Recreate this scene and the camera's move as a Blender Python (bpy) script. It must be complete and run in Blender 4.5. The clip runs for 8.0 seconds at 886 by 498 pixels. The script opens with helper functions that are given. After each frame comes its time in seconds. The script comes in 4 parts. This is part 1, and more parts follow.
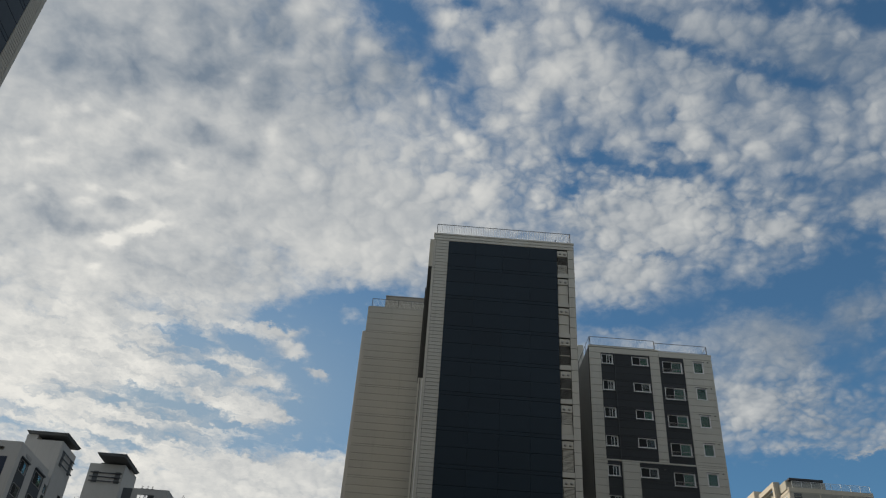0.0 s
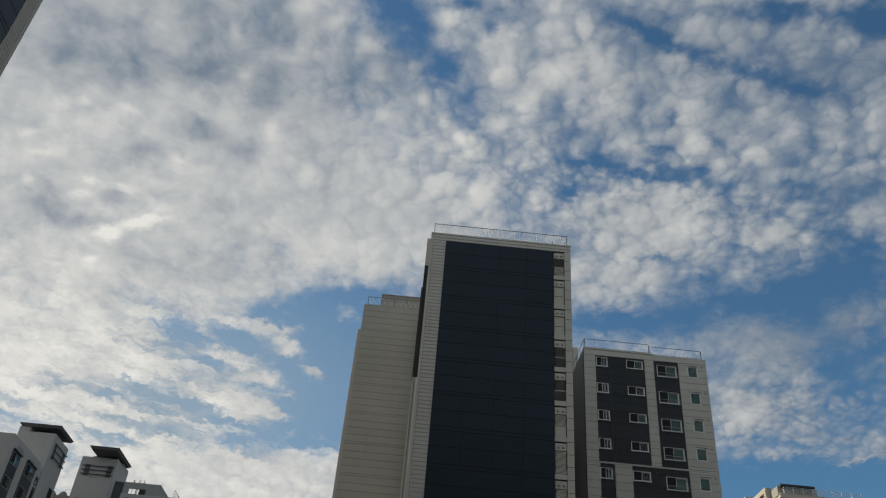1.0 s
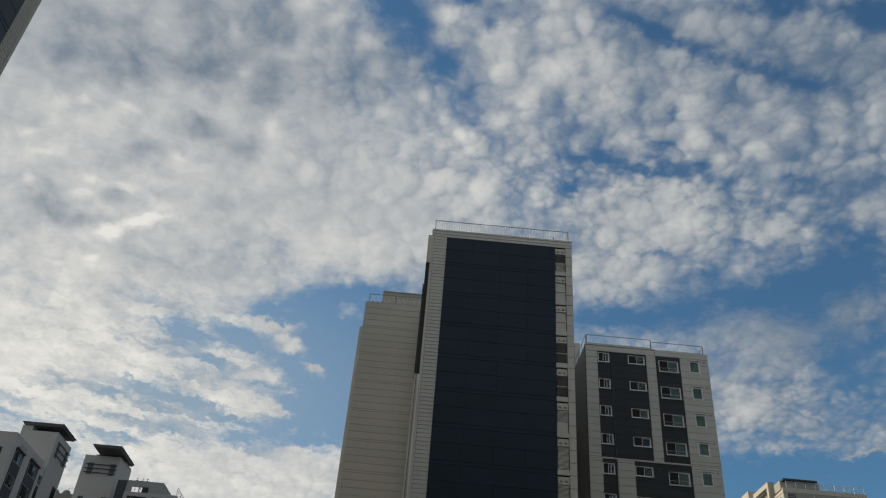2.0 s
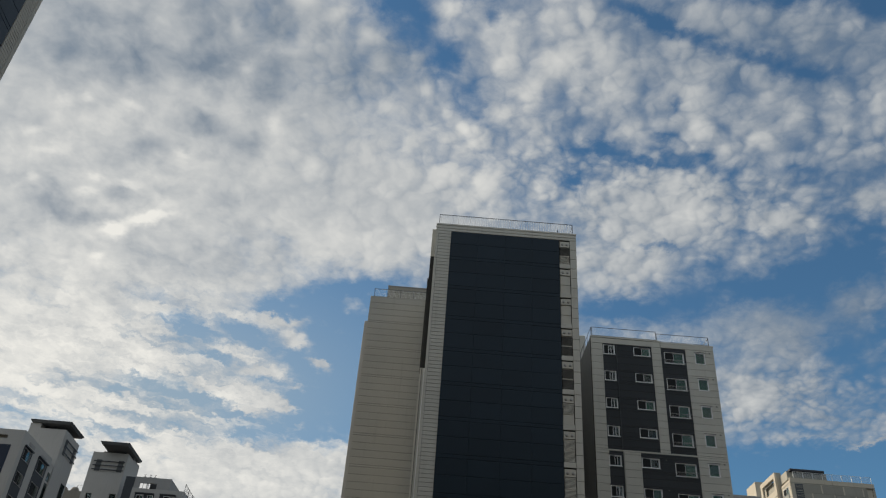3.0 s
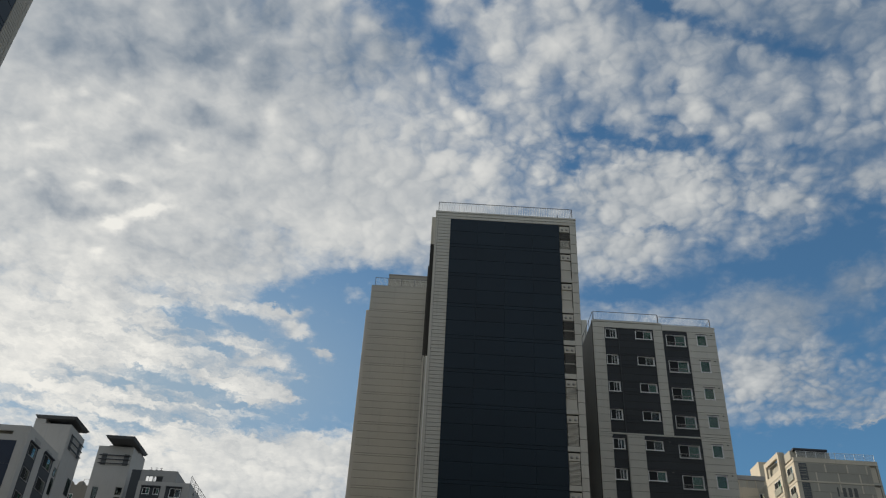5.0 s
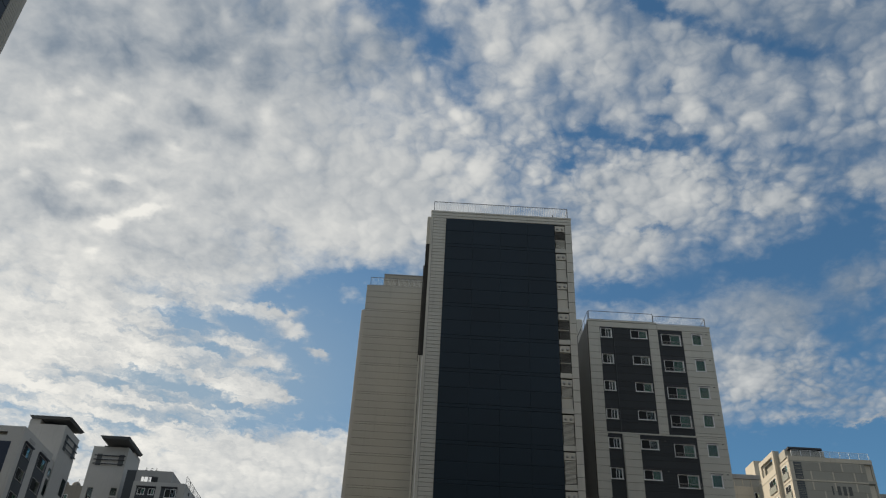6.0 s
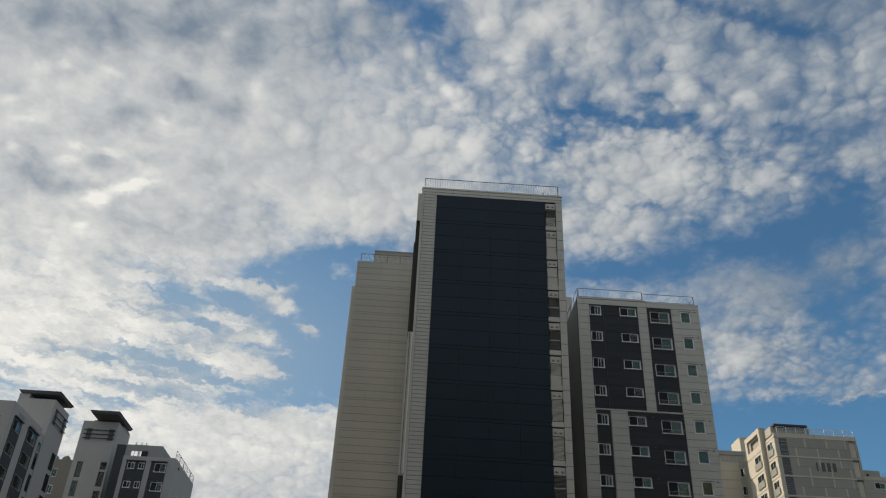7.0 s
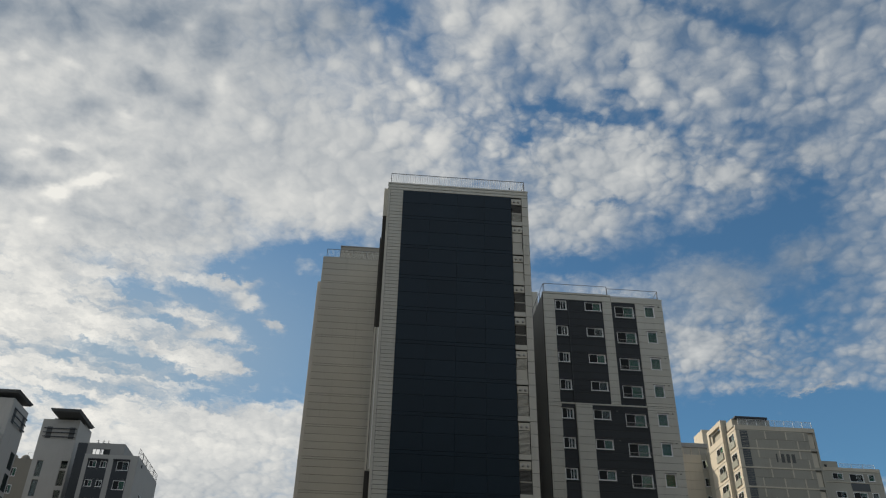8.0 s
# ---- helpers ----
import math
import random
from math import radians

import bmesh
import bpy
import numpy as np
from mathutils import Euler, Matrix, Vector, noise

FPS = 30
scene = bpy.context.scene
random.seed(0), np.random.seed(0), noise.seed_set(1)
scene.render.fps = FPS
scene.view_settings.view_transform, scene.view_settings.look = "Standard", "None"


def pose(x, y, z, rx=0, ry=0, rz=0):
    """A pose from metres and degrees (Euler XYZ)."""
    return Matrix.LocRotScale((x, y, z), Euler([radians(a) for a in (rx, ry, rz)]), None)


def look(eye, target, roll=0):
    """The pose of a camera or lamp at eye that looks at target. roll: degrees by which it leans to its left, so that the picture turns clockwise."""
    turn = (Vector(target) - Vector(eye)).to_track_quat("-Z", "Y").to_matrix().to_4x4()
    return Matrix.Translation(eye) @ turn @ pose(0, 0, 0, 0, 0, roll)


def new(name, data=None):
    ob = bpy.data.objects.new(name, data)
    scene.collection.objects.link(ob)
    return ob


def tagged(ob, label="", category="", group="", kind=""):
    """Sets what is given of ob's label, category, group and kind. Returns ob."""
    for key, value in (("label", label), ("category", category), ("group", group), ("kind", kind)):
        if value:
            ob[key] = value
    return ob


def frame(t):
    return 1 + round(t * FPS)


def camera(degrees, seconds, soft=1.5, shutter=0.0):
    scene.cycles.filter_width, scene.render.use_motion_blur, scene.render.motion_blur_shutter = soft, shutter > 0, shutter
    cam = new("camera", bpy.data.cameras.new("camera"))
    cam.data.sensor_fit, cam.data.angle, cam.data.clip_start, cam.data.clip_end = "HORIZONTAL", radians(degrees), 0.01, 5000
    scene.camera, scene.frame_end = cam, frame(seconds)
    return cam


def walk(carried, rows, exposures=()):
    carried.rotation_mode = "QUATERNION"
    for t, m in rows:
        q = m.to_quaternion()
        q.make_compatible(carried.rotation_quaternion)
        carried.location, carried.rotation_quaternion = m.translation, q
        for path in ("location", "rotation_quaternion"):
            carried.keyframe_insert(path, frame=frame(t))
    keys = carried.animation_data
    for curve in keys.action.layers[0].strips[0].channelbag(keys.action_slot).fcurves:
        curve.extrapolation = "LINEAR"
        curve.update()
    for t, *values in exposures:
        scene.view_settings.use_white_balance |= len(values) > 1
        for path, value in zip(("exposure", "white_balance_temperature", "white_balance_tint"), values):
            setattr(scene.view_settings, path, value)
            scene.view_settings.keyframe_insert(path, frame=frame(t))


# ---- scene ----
cam = camera(55.99, 8.0, soft=1.2)

# ---- camera: a hand-held phone at eye height that only turns ----
EYE = (0.0, 0.0, 1.6)
ROWS = [  # seconds, yaw, pitch, roll
    (0.0, -3.01, 35.91, -3.40), (0.2, -3.10, 35.90, -3.40), (0.5, -3.49, 35.90, -3.70), (0.8, -3.69, 35.94, -3.87),
    (1.0, -3.83, 35.94, -4.17), (1.2, -3.91, 35.92, -4.22), (1.5, -3.86, 36.00, -4.12), (1.7, -3.76, 35.92, -4.06),
    (2.8, -3.08, 35.21, -3.58), (3.0, -2.96, 35.24, -3.60), (3.2, -2.69, 35.27, -3.54), (3.5, -2.14, 35.40, -3.62),
    (3.7, -2.06, 35.28, -3.59), (4.0, -1.87, 35.19, -3.41), (4.2, -1.84, 35.21, -3.34), (4.5, -1.89, 34.93, -3.05),
    (4.7, -2.04, 34.37, -2.84), (5.8, -2.53, 34.33, -2.41), (6.0, -2.49, 34.33, -2.38), (6.2, -2.46, 34.35, -2.36),
    (6.5, -2.61, 34.16, -2.31), (6.7, -2.96, 33.96, -2.26), (6.8, -3.06, 33.64, -2.35), (6.9, -3.11, 33.29, -2.25),
    (7.0, -3.23, 32.77, -2.31), (7.1, -3.56, 32.54, -2.24), (7.2, -4.19, 32.52, -2.02), (7.3, -4.87, 32.59, -1.70),
    (7.4, -5.37, 32.61, -1.56), (7.5, -5.42, 32.58, -1.31), (7.7, -5.40, 32.53, -1.21), (8.0, -5.17, 32.50, -1.05),
]
walk(cam, [(t, pose(*EYE, 90 + pitch, roll, yaw)) for t, yaw, pitch, roll in ROWS],
     exposures=[(0.0, -0.09), (1.5, -0.16), (3.0, -0.04), (4.0, 0.0), (8.0, 0.0)])

# ---- light: one low sun from the side, sky with broken cloud ----
SUN_AZ, SUN_EL = -66.0, 28.0   # degrees, azimuth clockwise from +y
sun_way = Vector((math.sin(radians(SUN_AZ)) * math.cos(radians(SUN_EL)),
                  math.cos(radians(SUN_AZ)) * math.cos(radians(SUN_EL)), math.sin(radians(SUN_EL))))
sun = new("sun", bpy.data.lights.new("sun", "SUN"))
sun.data.energy, sun.data.angle, sun.data.color = 3.4, radians(0.6), (1.0, 0.89, 0.73)
sun.matrix_world = look(sun_way * 200, (0, 0, 0))


class Graph:
    """Short hand for shader nodes."""

    def __init__(self, tree):
        self.tree = tree
        tree.nodes.clear()

    def node(self, kind):
        return self.tree.nodes.new(kind)

    def plug(self, socket, value):
        if isinstance(value, bpy.types.NodeSocket):
            self.tree.links.new(value, socket)
        elif value is not None:
            socket.default_value = value

    def math(self, op, a, b=None, c=None, clamp=False):
        n = self.node("ShaderNodeMath")
        n.operation, n.use_clamp = op, clamp
        for i, v in enumerate((a, b, c)):
            self.plug(n.inputs[i], v)
        return n.outputs[0]

    def vec(self, op, a, b=None, scale=None):
        n = self.node("ShaderNodeVectorMath")
        n.operation = op
        self.plug(n.inputs[0], a)
        if b is not None:
            self.plug(n.inputs[1], b)
        if scale is not None:
            self.plug(n.inputs["Scale"], scale)
        return n.outputs["Value"] if op in ("DOT_PRODUCT", "LENGTH") else n.outputs[0]

    def xyz(self, x, y, z):
        n = self.node("ShaderNodeCombineXYZ")
        for i, v in enumerate((x, y, z)):
            self.plug(n.inputs[i], v)
        return n.outputs[0]

    def noise(self, vector, scale, detail=4.0, rough=0.55, distortion=0.0, colour=False):
        n = self.node("ShaderNodeTexNoise")
        self.plug(n.inputs["Vector"], vector)
        for key, v in (("Scale", scale), ("Detail", detail), ("Roughness", rough), ("Distortion", distortion)):
            self.plug(n.inputs[key], v)
        return n.outputs["Color" if colour else "Fac"]

    def ramp(self, value, a, b, to=(0.0, 1.0), smooth=True):
        n = self.node("ShaderNodeMapRange")
        n.interpolation_type = "SMOOTHSTEP" if smooth else "LINEAR"
        for key, v in (("Value", value), ("From Min", a), ("From Max", b), ("To Min", to[0]), ("To Max", to[1])):
            self.plug(n.inputs[key], v)
        return n.outputs[0]

    def mix(self, fac, a, b):
        n = self.node("ShaderNodeMix")
        n.data_type = "RGBA"
        self.plug(n.inputs[0], fac)
        self.plug(n.inputs[6], a if isinstance(a, bpy.types.NodeSocket) else (*a, 1.0))
        self.plug(n.inputs[7], b if isinstance(b, bpy.types.NodeSocket) else (*b, 1.0))
        return n.outputs[2]


def make_sky():
    world = bpy.data.worlds.new("sky")
    scene.world = world
    world.use_nodes = True
    g = Graph(world.node_tree)
    way = g.node("ShaderNodeTexCoord").outputs["Generated"]
    sky = g.node("ShaderNodeTexSky")
    sky.sky_type, sky.sun_disc = "NISHITA", False
    sky.sun_elevation, sky.sun_rotation = radians(SUN_EL), radians(SUN_AZ)
    sky.air_density, sky.dust_density, sky.ozone_density = 1.0, 0.4, 1.6
    part_xyz = g.node("ShaderNodeSeparateXYZ")
    g.plug(part_xyz.inputs[0], way)
    up = g.math("MAXIMUM", part_xyz.outputs[2], 0.0)
    # the cloud sheet, seen from below
    drop = g.math("ADD", up, 0.32)
    sheet = g.xyz(g.math("DIVIDE", part_xyz.outputs[0], drop), g.math("DIVIDE", part_xyz.outputs[1], drop), 0.0)

    def centred(vector, scale, detail, rough=0.55):
        return g.math("SUBTRACT", g.noise(vector, scale, detail, rough), 0.5)

    def stir(vector, scale, detail, rough, amount):
        return g.vec("SCALE", g.vec("SUBTRACT", g.noise(vector, scale, detail, rough, colour=True), (0.5, 0.5, 0.5)), scale=amount)

    # plane round one fixed direction of the sky, in thousandths, on which gaps, banks and heads are laid out
    axes = Euler((radians(90 + 35.91), radians(-3.42), radians(-3.03))).to_matrix()
    right, over, ahead = axes.col[0], axes.col[1], -axes.col[2]
    depth = g.math("DIVIDE", 1000.0, g.math("MAXIMUM", g.vec("DOT_PRODUCT", way, tuple(ahead)), 0.12))
    flat = g.xyz(g.math("MULTIPLY", g.vec("DOT_PRODUCT", way, tuple(right)), depth),
                 g.math("MULTIPLY", g.vec("DOT_PRODUCT", way, tuple(over)), depth), 0.0)
    # three degrees of warp: heads keep their round shape, edges of gaps are more ragged
    soft_place = g.vec("ADD", flat, stir(sheet, 26.0, 2.0, 0.5, 18.0))
    lit_place = g.vec("ADD", flat, stir(sheet, 34.0, 3.0, 0.6, 24.0))
    place = g.vec("ADD", soft_place, stir(sheet, 50.0, 5.0, 0.62, 32.0))

    def blob(where, x, y, rx, ry, strength, turn=0.0, before=0.0):
        # rows of the turn and stretch that bring the blob to the unit circle
        c, s = math.cos(radians(turn)), math.sin(radians(turn))
        off = g.vec("SUBTRACT", where, (x, y, 0.0))
        u, v = g.vec("DOT_PRODUCT", off, (c / rx, s / rx, 0.0)), g.vec("DOT_PRODUCT", off, (-s / ry, c / ry, 0.0))
        q = g.math("MULTIPLY_ADD", u, u, g.math("MULTIPLY", v, v))
        return g.math("MULTIPLY_ADD", g.math("POWER", 0.3679, q), strength, before)

    def total(where, rows, start=0.0):
        for x, y, rx, ry, strength, *turn in rows:
            start = blob(where, x, y, rx, ry, strength, *turn, before=start) if turn else blob(where, x, y, rx, ry, strength, before=start)
        return start

    def heads(rows, strength, start=0.0):
        for x, y, r in rows:
            start = blob(soft_place, x, y, r * 1.12, r * 0.95, strength, before=start)
        return start

    spot = g.vec("ADD", sheet, stir(sheet, 16.0, 3.0, 0.6, 0.030))

    def puffs(scale, reach, shift=(0.0, 0.0, 0.0)):
        """Rounded heaps of uneven size and brightness."""
        cells = g.node("ShaderNodeTexVoronoi")
        cells.feature, cells.voronoi_dimensions = "SMOOTH_F1", "2D"
        g.plug(cells.inputs["Vector"], g.vec("ADD", spot, shift))
        g.plug(cells.inputs["Scale"], scale)
        g.plug(cells.inputs["Smoothness"], 0.35)
        shade = g.node("ShaderNodeSeparateColor")
        g.plug(shade.inputs[0], cells.outputs["Color"])
        far = g.math("DIVIDE", cells.outputs["Distance"], g.math("MULTIPLY_ADD", shade.outputs[1], 0.30, reach))
        near = g.math("SUBTRACT", 1.0, g.math("MULTIPLY", far, far), clamp=True)
        return g.math("MULTIPLY", near, g.math("MULTIPLY_ADD", shade.outputs[0], 0.75, 0.35))

    # each heap is lighter on the side of the sun
    mid, small = puffs(27.0, 0.55), puffs(56.0, 0.55)
    mid_off, small_off = puffs(27.0, 0.55, (-0.009, -0.003, 0.0)), puffs(56.0, 0.55, (-0.0045, -0.0015, 0.0))
    lumps = g.math("MULTIPLY_ADD", mid, 0.62, g.math("MULTIPLY", small, 0.38))
    relief = g.math("SUBTRACT", lumps, g.math("MULTIPLY_ADD", mid_off, 0.62, g.math("MULTIPLY", small_off, 0.38)))
    ripple = g.math("MULTIPLY_ADD", puffs(88.0, 0.55), 0.6, g.math("MULTIPLY", centred(spot, 130.0, 3.0, 0.6), 0.8))
    fluff = centred(spot, 9.0, 6.0, 0.55)
    fine = centred(spot, 60.0, 5.0, 0.62)
    # where the sheet is closed, where it ripples, where it is combed
    closed = blob(flat, -390, 130, 310, 330, 1.0)
    belt = g.math("MINIMUM", total(flat, [(250, 60, 260, 60, 1.0, -8), (420, -190, 130, 60, 0.9), (200, -20, 60, 40, 0.5)]), 1.0)
    comb_zone = blob(flat, -360, -180, 250, 120, 1.0, -10)
    c, s = math.cos(radians(-15)), math.sin(radians(-15))
    parted = g.node("ShaderNodeSeparateXYZ")
    g.plug(parted.inputs[0], place)
    along = g.math("MULTIPLY_ADD", parted.outputs[0], c, g.math("MULTIPLY", parted.outputs[1], s))
    across = g.math("MULTIPLY_ADD", parted.outputs[0], -s, g.math("MULTIPLY", parted.outputs[1], c))
    combed = centred(g.xyz(g.math("MULTIPLY", along, 0.009), g.math("MULTIPLY", across, 0.042), 0.0), 1.0, 6.0, 0.6)
    combed = g.math("MULTIPLY", combed, comb_zone)
    calm = g.math("MULTIPLY_ADD", g.math("MAXIMUM", g.math("MAXIMUM", closed, comb_zone), blob(flat, 410, -85, 110, 50, 1.0)), -0.90, 1.0)
    mottle = g.math("MULTIPLY", g.math("ADD", centred(spot, 17.0, 4.0, 0.5), g.math("MULTIPLY", centred(spot, 40.0, 3.0, 0.5), 0.5)), closed)
    bright = heads(HEADS_SOFT + HEADS_LOW, 0.50, heads(HEADS_BRIGHT, 0.85))
    rough_lumps = g.math("MULTIPLY", g.math("SUBTRACT", lumps, 0.36), calm)
    rough_ripple = g.math("MULTIPLY", g.math("SUBTRACT", ripple, 0.20), belt)
    # how thick the cloud is
    gaps = g.math("MAXIMUM", total(place, GAPS_HIGH + GAPS_RIGHT + GAPS_LOW + STREAKS), -0.80)
    # the sheet is thinner over one wide part of the sky
    thin = blob(flat, 150, 0, 620, 560, 1.0)
    cover = total(place, BANKS_LEFT + BANKS_RIGHT, g.math("ADD", gaps, g.math("MULTIPLY_ADD", thin, -0.30, BASE_COVER)))
    cover = g.math("MULTIPLY_ADD", bright, 0.50, cover)
    cover = g.math("MULTIPLY_ADD", rough_lumps, 0.46, cover)
    cover = g.math("MULTIPLY_ADD", rough_ripple, 0.50, cover)
    cover = g.math("MULTIPLY_ADD", combed, 4.0, cover)
    cover = g.math("ADD", cover, g.math("ADD", g.math("MULTIPLY", fluff, 0.55), g.math("MULTIPLY", fine, g.math("MULTIPLY_ADD", blob(flat, 430, -130, 220, 160, 1.0), -0.22, 0.50))))
    cloud = g.ramp(cover, -0.05, 1.05)
    # how bright it is: grey veil, brighter heads, brightest towards the sun
    glow = g.ramp(g.vec("DOT_PRODUCT", way, tuple(sun_way)), 0.0, 0.85, smooth=False)
    light = total(lit_place, LIT_LEFT + LIT_MIDDLE + LIT_LARGE, g.math("MULTIPLY_ADD", thin, -0.125, BASE_LIGHT))
    light = g.math("MULTIPLY_ADD", glow, 0.42, light)
    light = g.math("MULTIPLY_ADD", bright, 0.30, light)
    light = g.math("MULTIPLY_ADD", g.math("MULTIPLY", relief, calm), 0.30, light)
    light = g.math("MULTIPLY_ADD", mottle, 0.95, light)
    light = g.math("MULTIPLY_ADD", rough_lumps, 0.16, light)
    light = g.math("MULTIPLY_ADD", rough_ripple, 0.14, light)
    light = g.math("MULTIPLY_ADD", combed, 2.2, light)
    light = g.math("ADD", light, g.math("ADD", g.math("MULTIPLY", fluff, 0.40), g.math("MULTIPLY", fine, 0.20)))
    tone = g.mix(g.ramp(light, -0.08, 1.0, smooth=False), CLOUD_DARK, CLOUD_LIGHT)
    # thin haze in the gaps on the sunny side
    haze = blob(flat, -380, -190, 300, 150, 0.85)
    clear = g.node("ShaderNodeBackground")
    g.plug(clear.inputs["Color"], g.mix(haze, g.vec("SCALE", g.vec("MULTIPLY", sky.outputs[0], SKY_TINT), scale=SKY_STRENGTH), HAZE))
    white = g.node("ShaderNodeBackground")
    g.plug(white.inputs["Color"], tone)
    both = g.node("ShaderNodeMixShader")
    g.plug(both.inputs[0], g.math("MULTIPLY", cloud, 0.97))
    g.plug(both.inputs[1], clear.outputs[0])
    g.plug(both.inputs[2], white.outputs[0])
    g.plug(g.node("ShaderNodeOutputWorld").inputs[0], both.outputs[0])


SKY_STRENGTH, SKY_TINT, HAZE = 0.100, (0.63, 0.965, 1.07), (0.33, 0.42, 0.49)
BASE_COVER, BASE_LIGHT = 0.75, 0.185
CLOUD_DARK, CLOUD_LIGHT = (0.20, 0.25, 0.312), (0.88, 0.86, 0.80)
# clear gaps: x, y, radius x, radius y, strength, turn
GAPS_HIGH = [
    (-57, 284, 50, 26, -0.85, -20), (-1, 214, 18, 26, -0.62), (-40, 241, 31, 16, -0.35), (30, 167, 18, 28, -0.45, 20), (28, 294, 20, 11, -0.6), (57, 264, 9, 14, -0.38), (228, 273, 47, 10, -0.42, -24),
    (265, 256, 27, 8, -0.5, -24), (316, 233, 41, 9, -0.5, -14), (384, 215, 37, 11, -0.5, -14), (438, 200, 41, 11, -0.55, 0), (418, 291, 81, 14, -0.55), (516, 289, 34, 24, -0.7), (272, 163, 7, 12, -0.45),
    (262, 120, 18, 7, -0.4), (187, 108, 26, 9, -0.6), (241, 96, 41, 8, -0.5),
]
GAPS_RIGHT = [
    (309, 102, 16, 7, -0.4), (153, 74, 18, 14, -0.5), (286, 87, 27, 6, -0.35), (338, 81, 19, 12, -0.32), (428, 83, 23, 9, -0.32), (469, 38, 23, 18, -0.35), (509, 16, 27, 19, -0.4),
    (479, -23, 61, 30, -0.62, 12), (425, -47, 81, 20, -0.46, 5), (350, -60, 75, 23, -0.38), (370, 2, 23, 11, -0.4), (313, -28, 24, 9, -0.35), (248, -10, 41, 4, -0.42), (201, -82, 41, 14, -0.42),
    (255, -85, 81, 20, -0.42), (472, -121, 27, 34, -0.38), (438, -75, 23, 15, -0.3), (503, -26, 20, 20, -0.2), (525, -108, 14, 20, -0.4),
]
GAPS_LOW = [
    (445, -288, 176, 42, -1.2), (581, -311, 115, 47, -1.3), (394, -163, 16, 9, -0.3), (513, -155, 68, 54, -0.42), (-98, -73, 61, 24, -1.35, -6), (-125, -128, 47, 42, -1.4), (-149, -182, 45, 41, -1.4),
    (-142, -227, 41, 20, -1.3), (-195, -82, 33, 15, -1.1), (-349, -170, 46, 9, -1.2, -8), (-393, -181, 27, 5, -0.5), (-308, -188, 42, 7, -1.1, -12), (-254, -211, 31, 9, -0.75, -6), (-264, -144, 38, 6, -0.9, -8),
    (-323, -92, 24, 7, -0.8), (-298, -109, 34, 11, -0.9, -20), (-243, -109, 34, 11, -1.0, -26), (-223, -170, 23, 5, -0.55, -12),
]
# thin clear streaks low on the sunny side
STREAKS = [
    (-491, -211, 47, 5, -0.35, -6), (-437, -224, 61, 6, -0.3, -8), (-243, -233, 27, 8, -0.5, -8), (-335, -265, 16, 7, -0.4), (-376, -238, 27, 5, -0.4, -10), (-213, -233, 30, 11, -0.6), (-199, 1, 23, 8, -0.28, -30),
    (-430, -135, 47, 3, -0.3, -22), (-376, -149, 41, 3, -0.3, -18),
]
# banks of cloud inside and round the gaps
BANKS_LEFT = [
    (-376, 130, 271, 224, 0.75), (-98, 1, 88, 28, 0.5, -8), (-64, 41, 102, 54, 0.5, -8), (-254, -185, 66, 5, 1.05, -13), (-203, -199, 18, 7, 0.6, -6), (-227, -154, 38, 7, 0.75, -20), (-152, -149, 18, 7, 1.15, -14),
    (-239, -207, 16, 5, 1.0), (-182, -229, 14, 5, 0.6), (-199, -98, 28, 7, 0.75, -16), (-178, -124, 18, 9, 0.8, -20), (-113, -78, 20, 10, 0.55), (-182, -177, 11, 5, 0.85), (-233, -274, 122, 24, 0.9),
    (-274, -332, 176, 47, 0.6), (-165, -267, 27, 14, 0.5, -20), (-450, -135, 122, 47, 0.5, -12),
]
BANKS_RIGHT = [
    (377, -101, 65, 27, 0.3, -8), (425, -125, 30, 20, 0.22, -20), (367, -182, 54, 31, 0.3), (438, -193, 41, 23, 0.12), (486, -220, 47, 9, 0.35, -6), (516, -241, 41, 4, 0.75, 6), (438, -237, 61, 5, 0.35, 4),
    (489, -81, 23, 30, 0.2), (516, -138, 34, 12, 0.12), (235, 33, 102, 42, 0.58), (208, -30, 61, 30, 0.4), (404, 20, 38, 15, 0.4), (506, 47, 30, 12, 0.42), (370, 265, 81, 18, 0.15, -8),
    (180, 218, 136, 61, 0.1),
]
# bright heads that stand out of the sheet: x, y, radius
HEADS_BRIGHT = [
    (-165, 290, 16), (-128, 271, 9), (140, 211, 17), (96, 174, 19), (197, 176, 26), (297, 178, 27), (228, 128, 16), (302, 134, 15),
    (389, 177, 24), (-159, 85, 12), (-399, 10, 12), (21, 135, 12), (4, 81, 16), (180, 235, 23), (4, 275, 15), (45, 65, 19),
    (367, -196, 16), (292, 31, 16),
]
# softer heads
HEADS_SOFT = [
    (-91, 243, 12), (-81, 209, 9), (-26, 182, 10), (1, 155, 11), (-71, 160, 9), (-33, 220, 12), (-43, 264, 7), (-8, 246, 14),
    (-142, 136, 12), (33, 108, 16), (58, 252, 20), (65, 219, 24), (65, 153, 12), (119, 121, 18), (133, 279, 24), (343, 216, 14),
    (279, 233, 11), (419, 153, 15), (330, 101, 15), (377, 121, 23), (392, 93, 12), (465, 173, 15), (473, 138, 12), (519, 169, 15),
    (350, 250, 20), (-71, 51, 12), (113, 60, 10), (82, 108, 7), (270, 71, 14), (250, -33, 16), (399, 21, 14), (437, 14, 9),
]
HEADS_LOW = [
    (438, -146, 14), (350, -163, 12), (472, -165, 10), (391, -184, 12), (160, -25, 14),
]
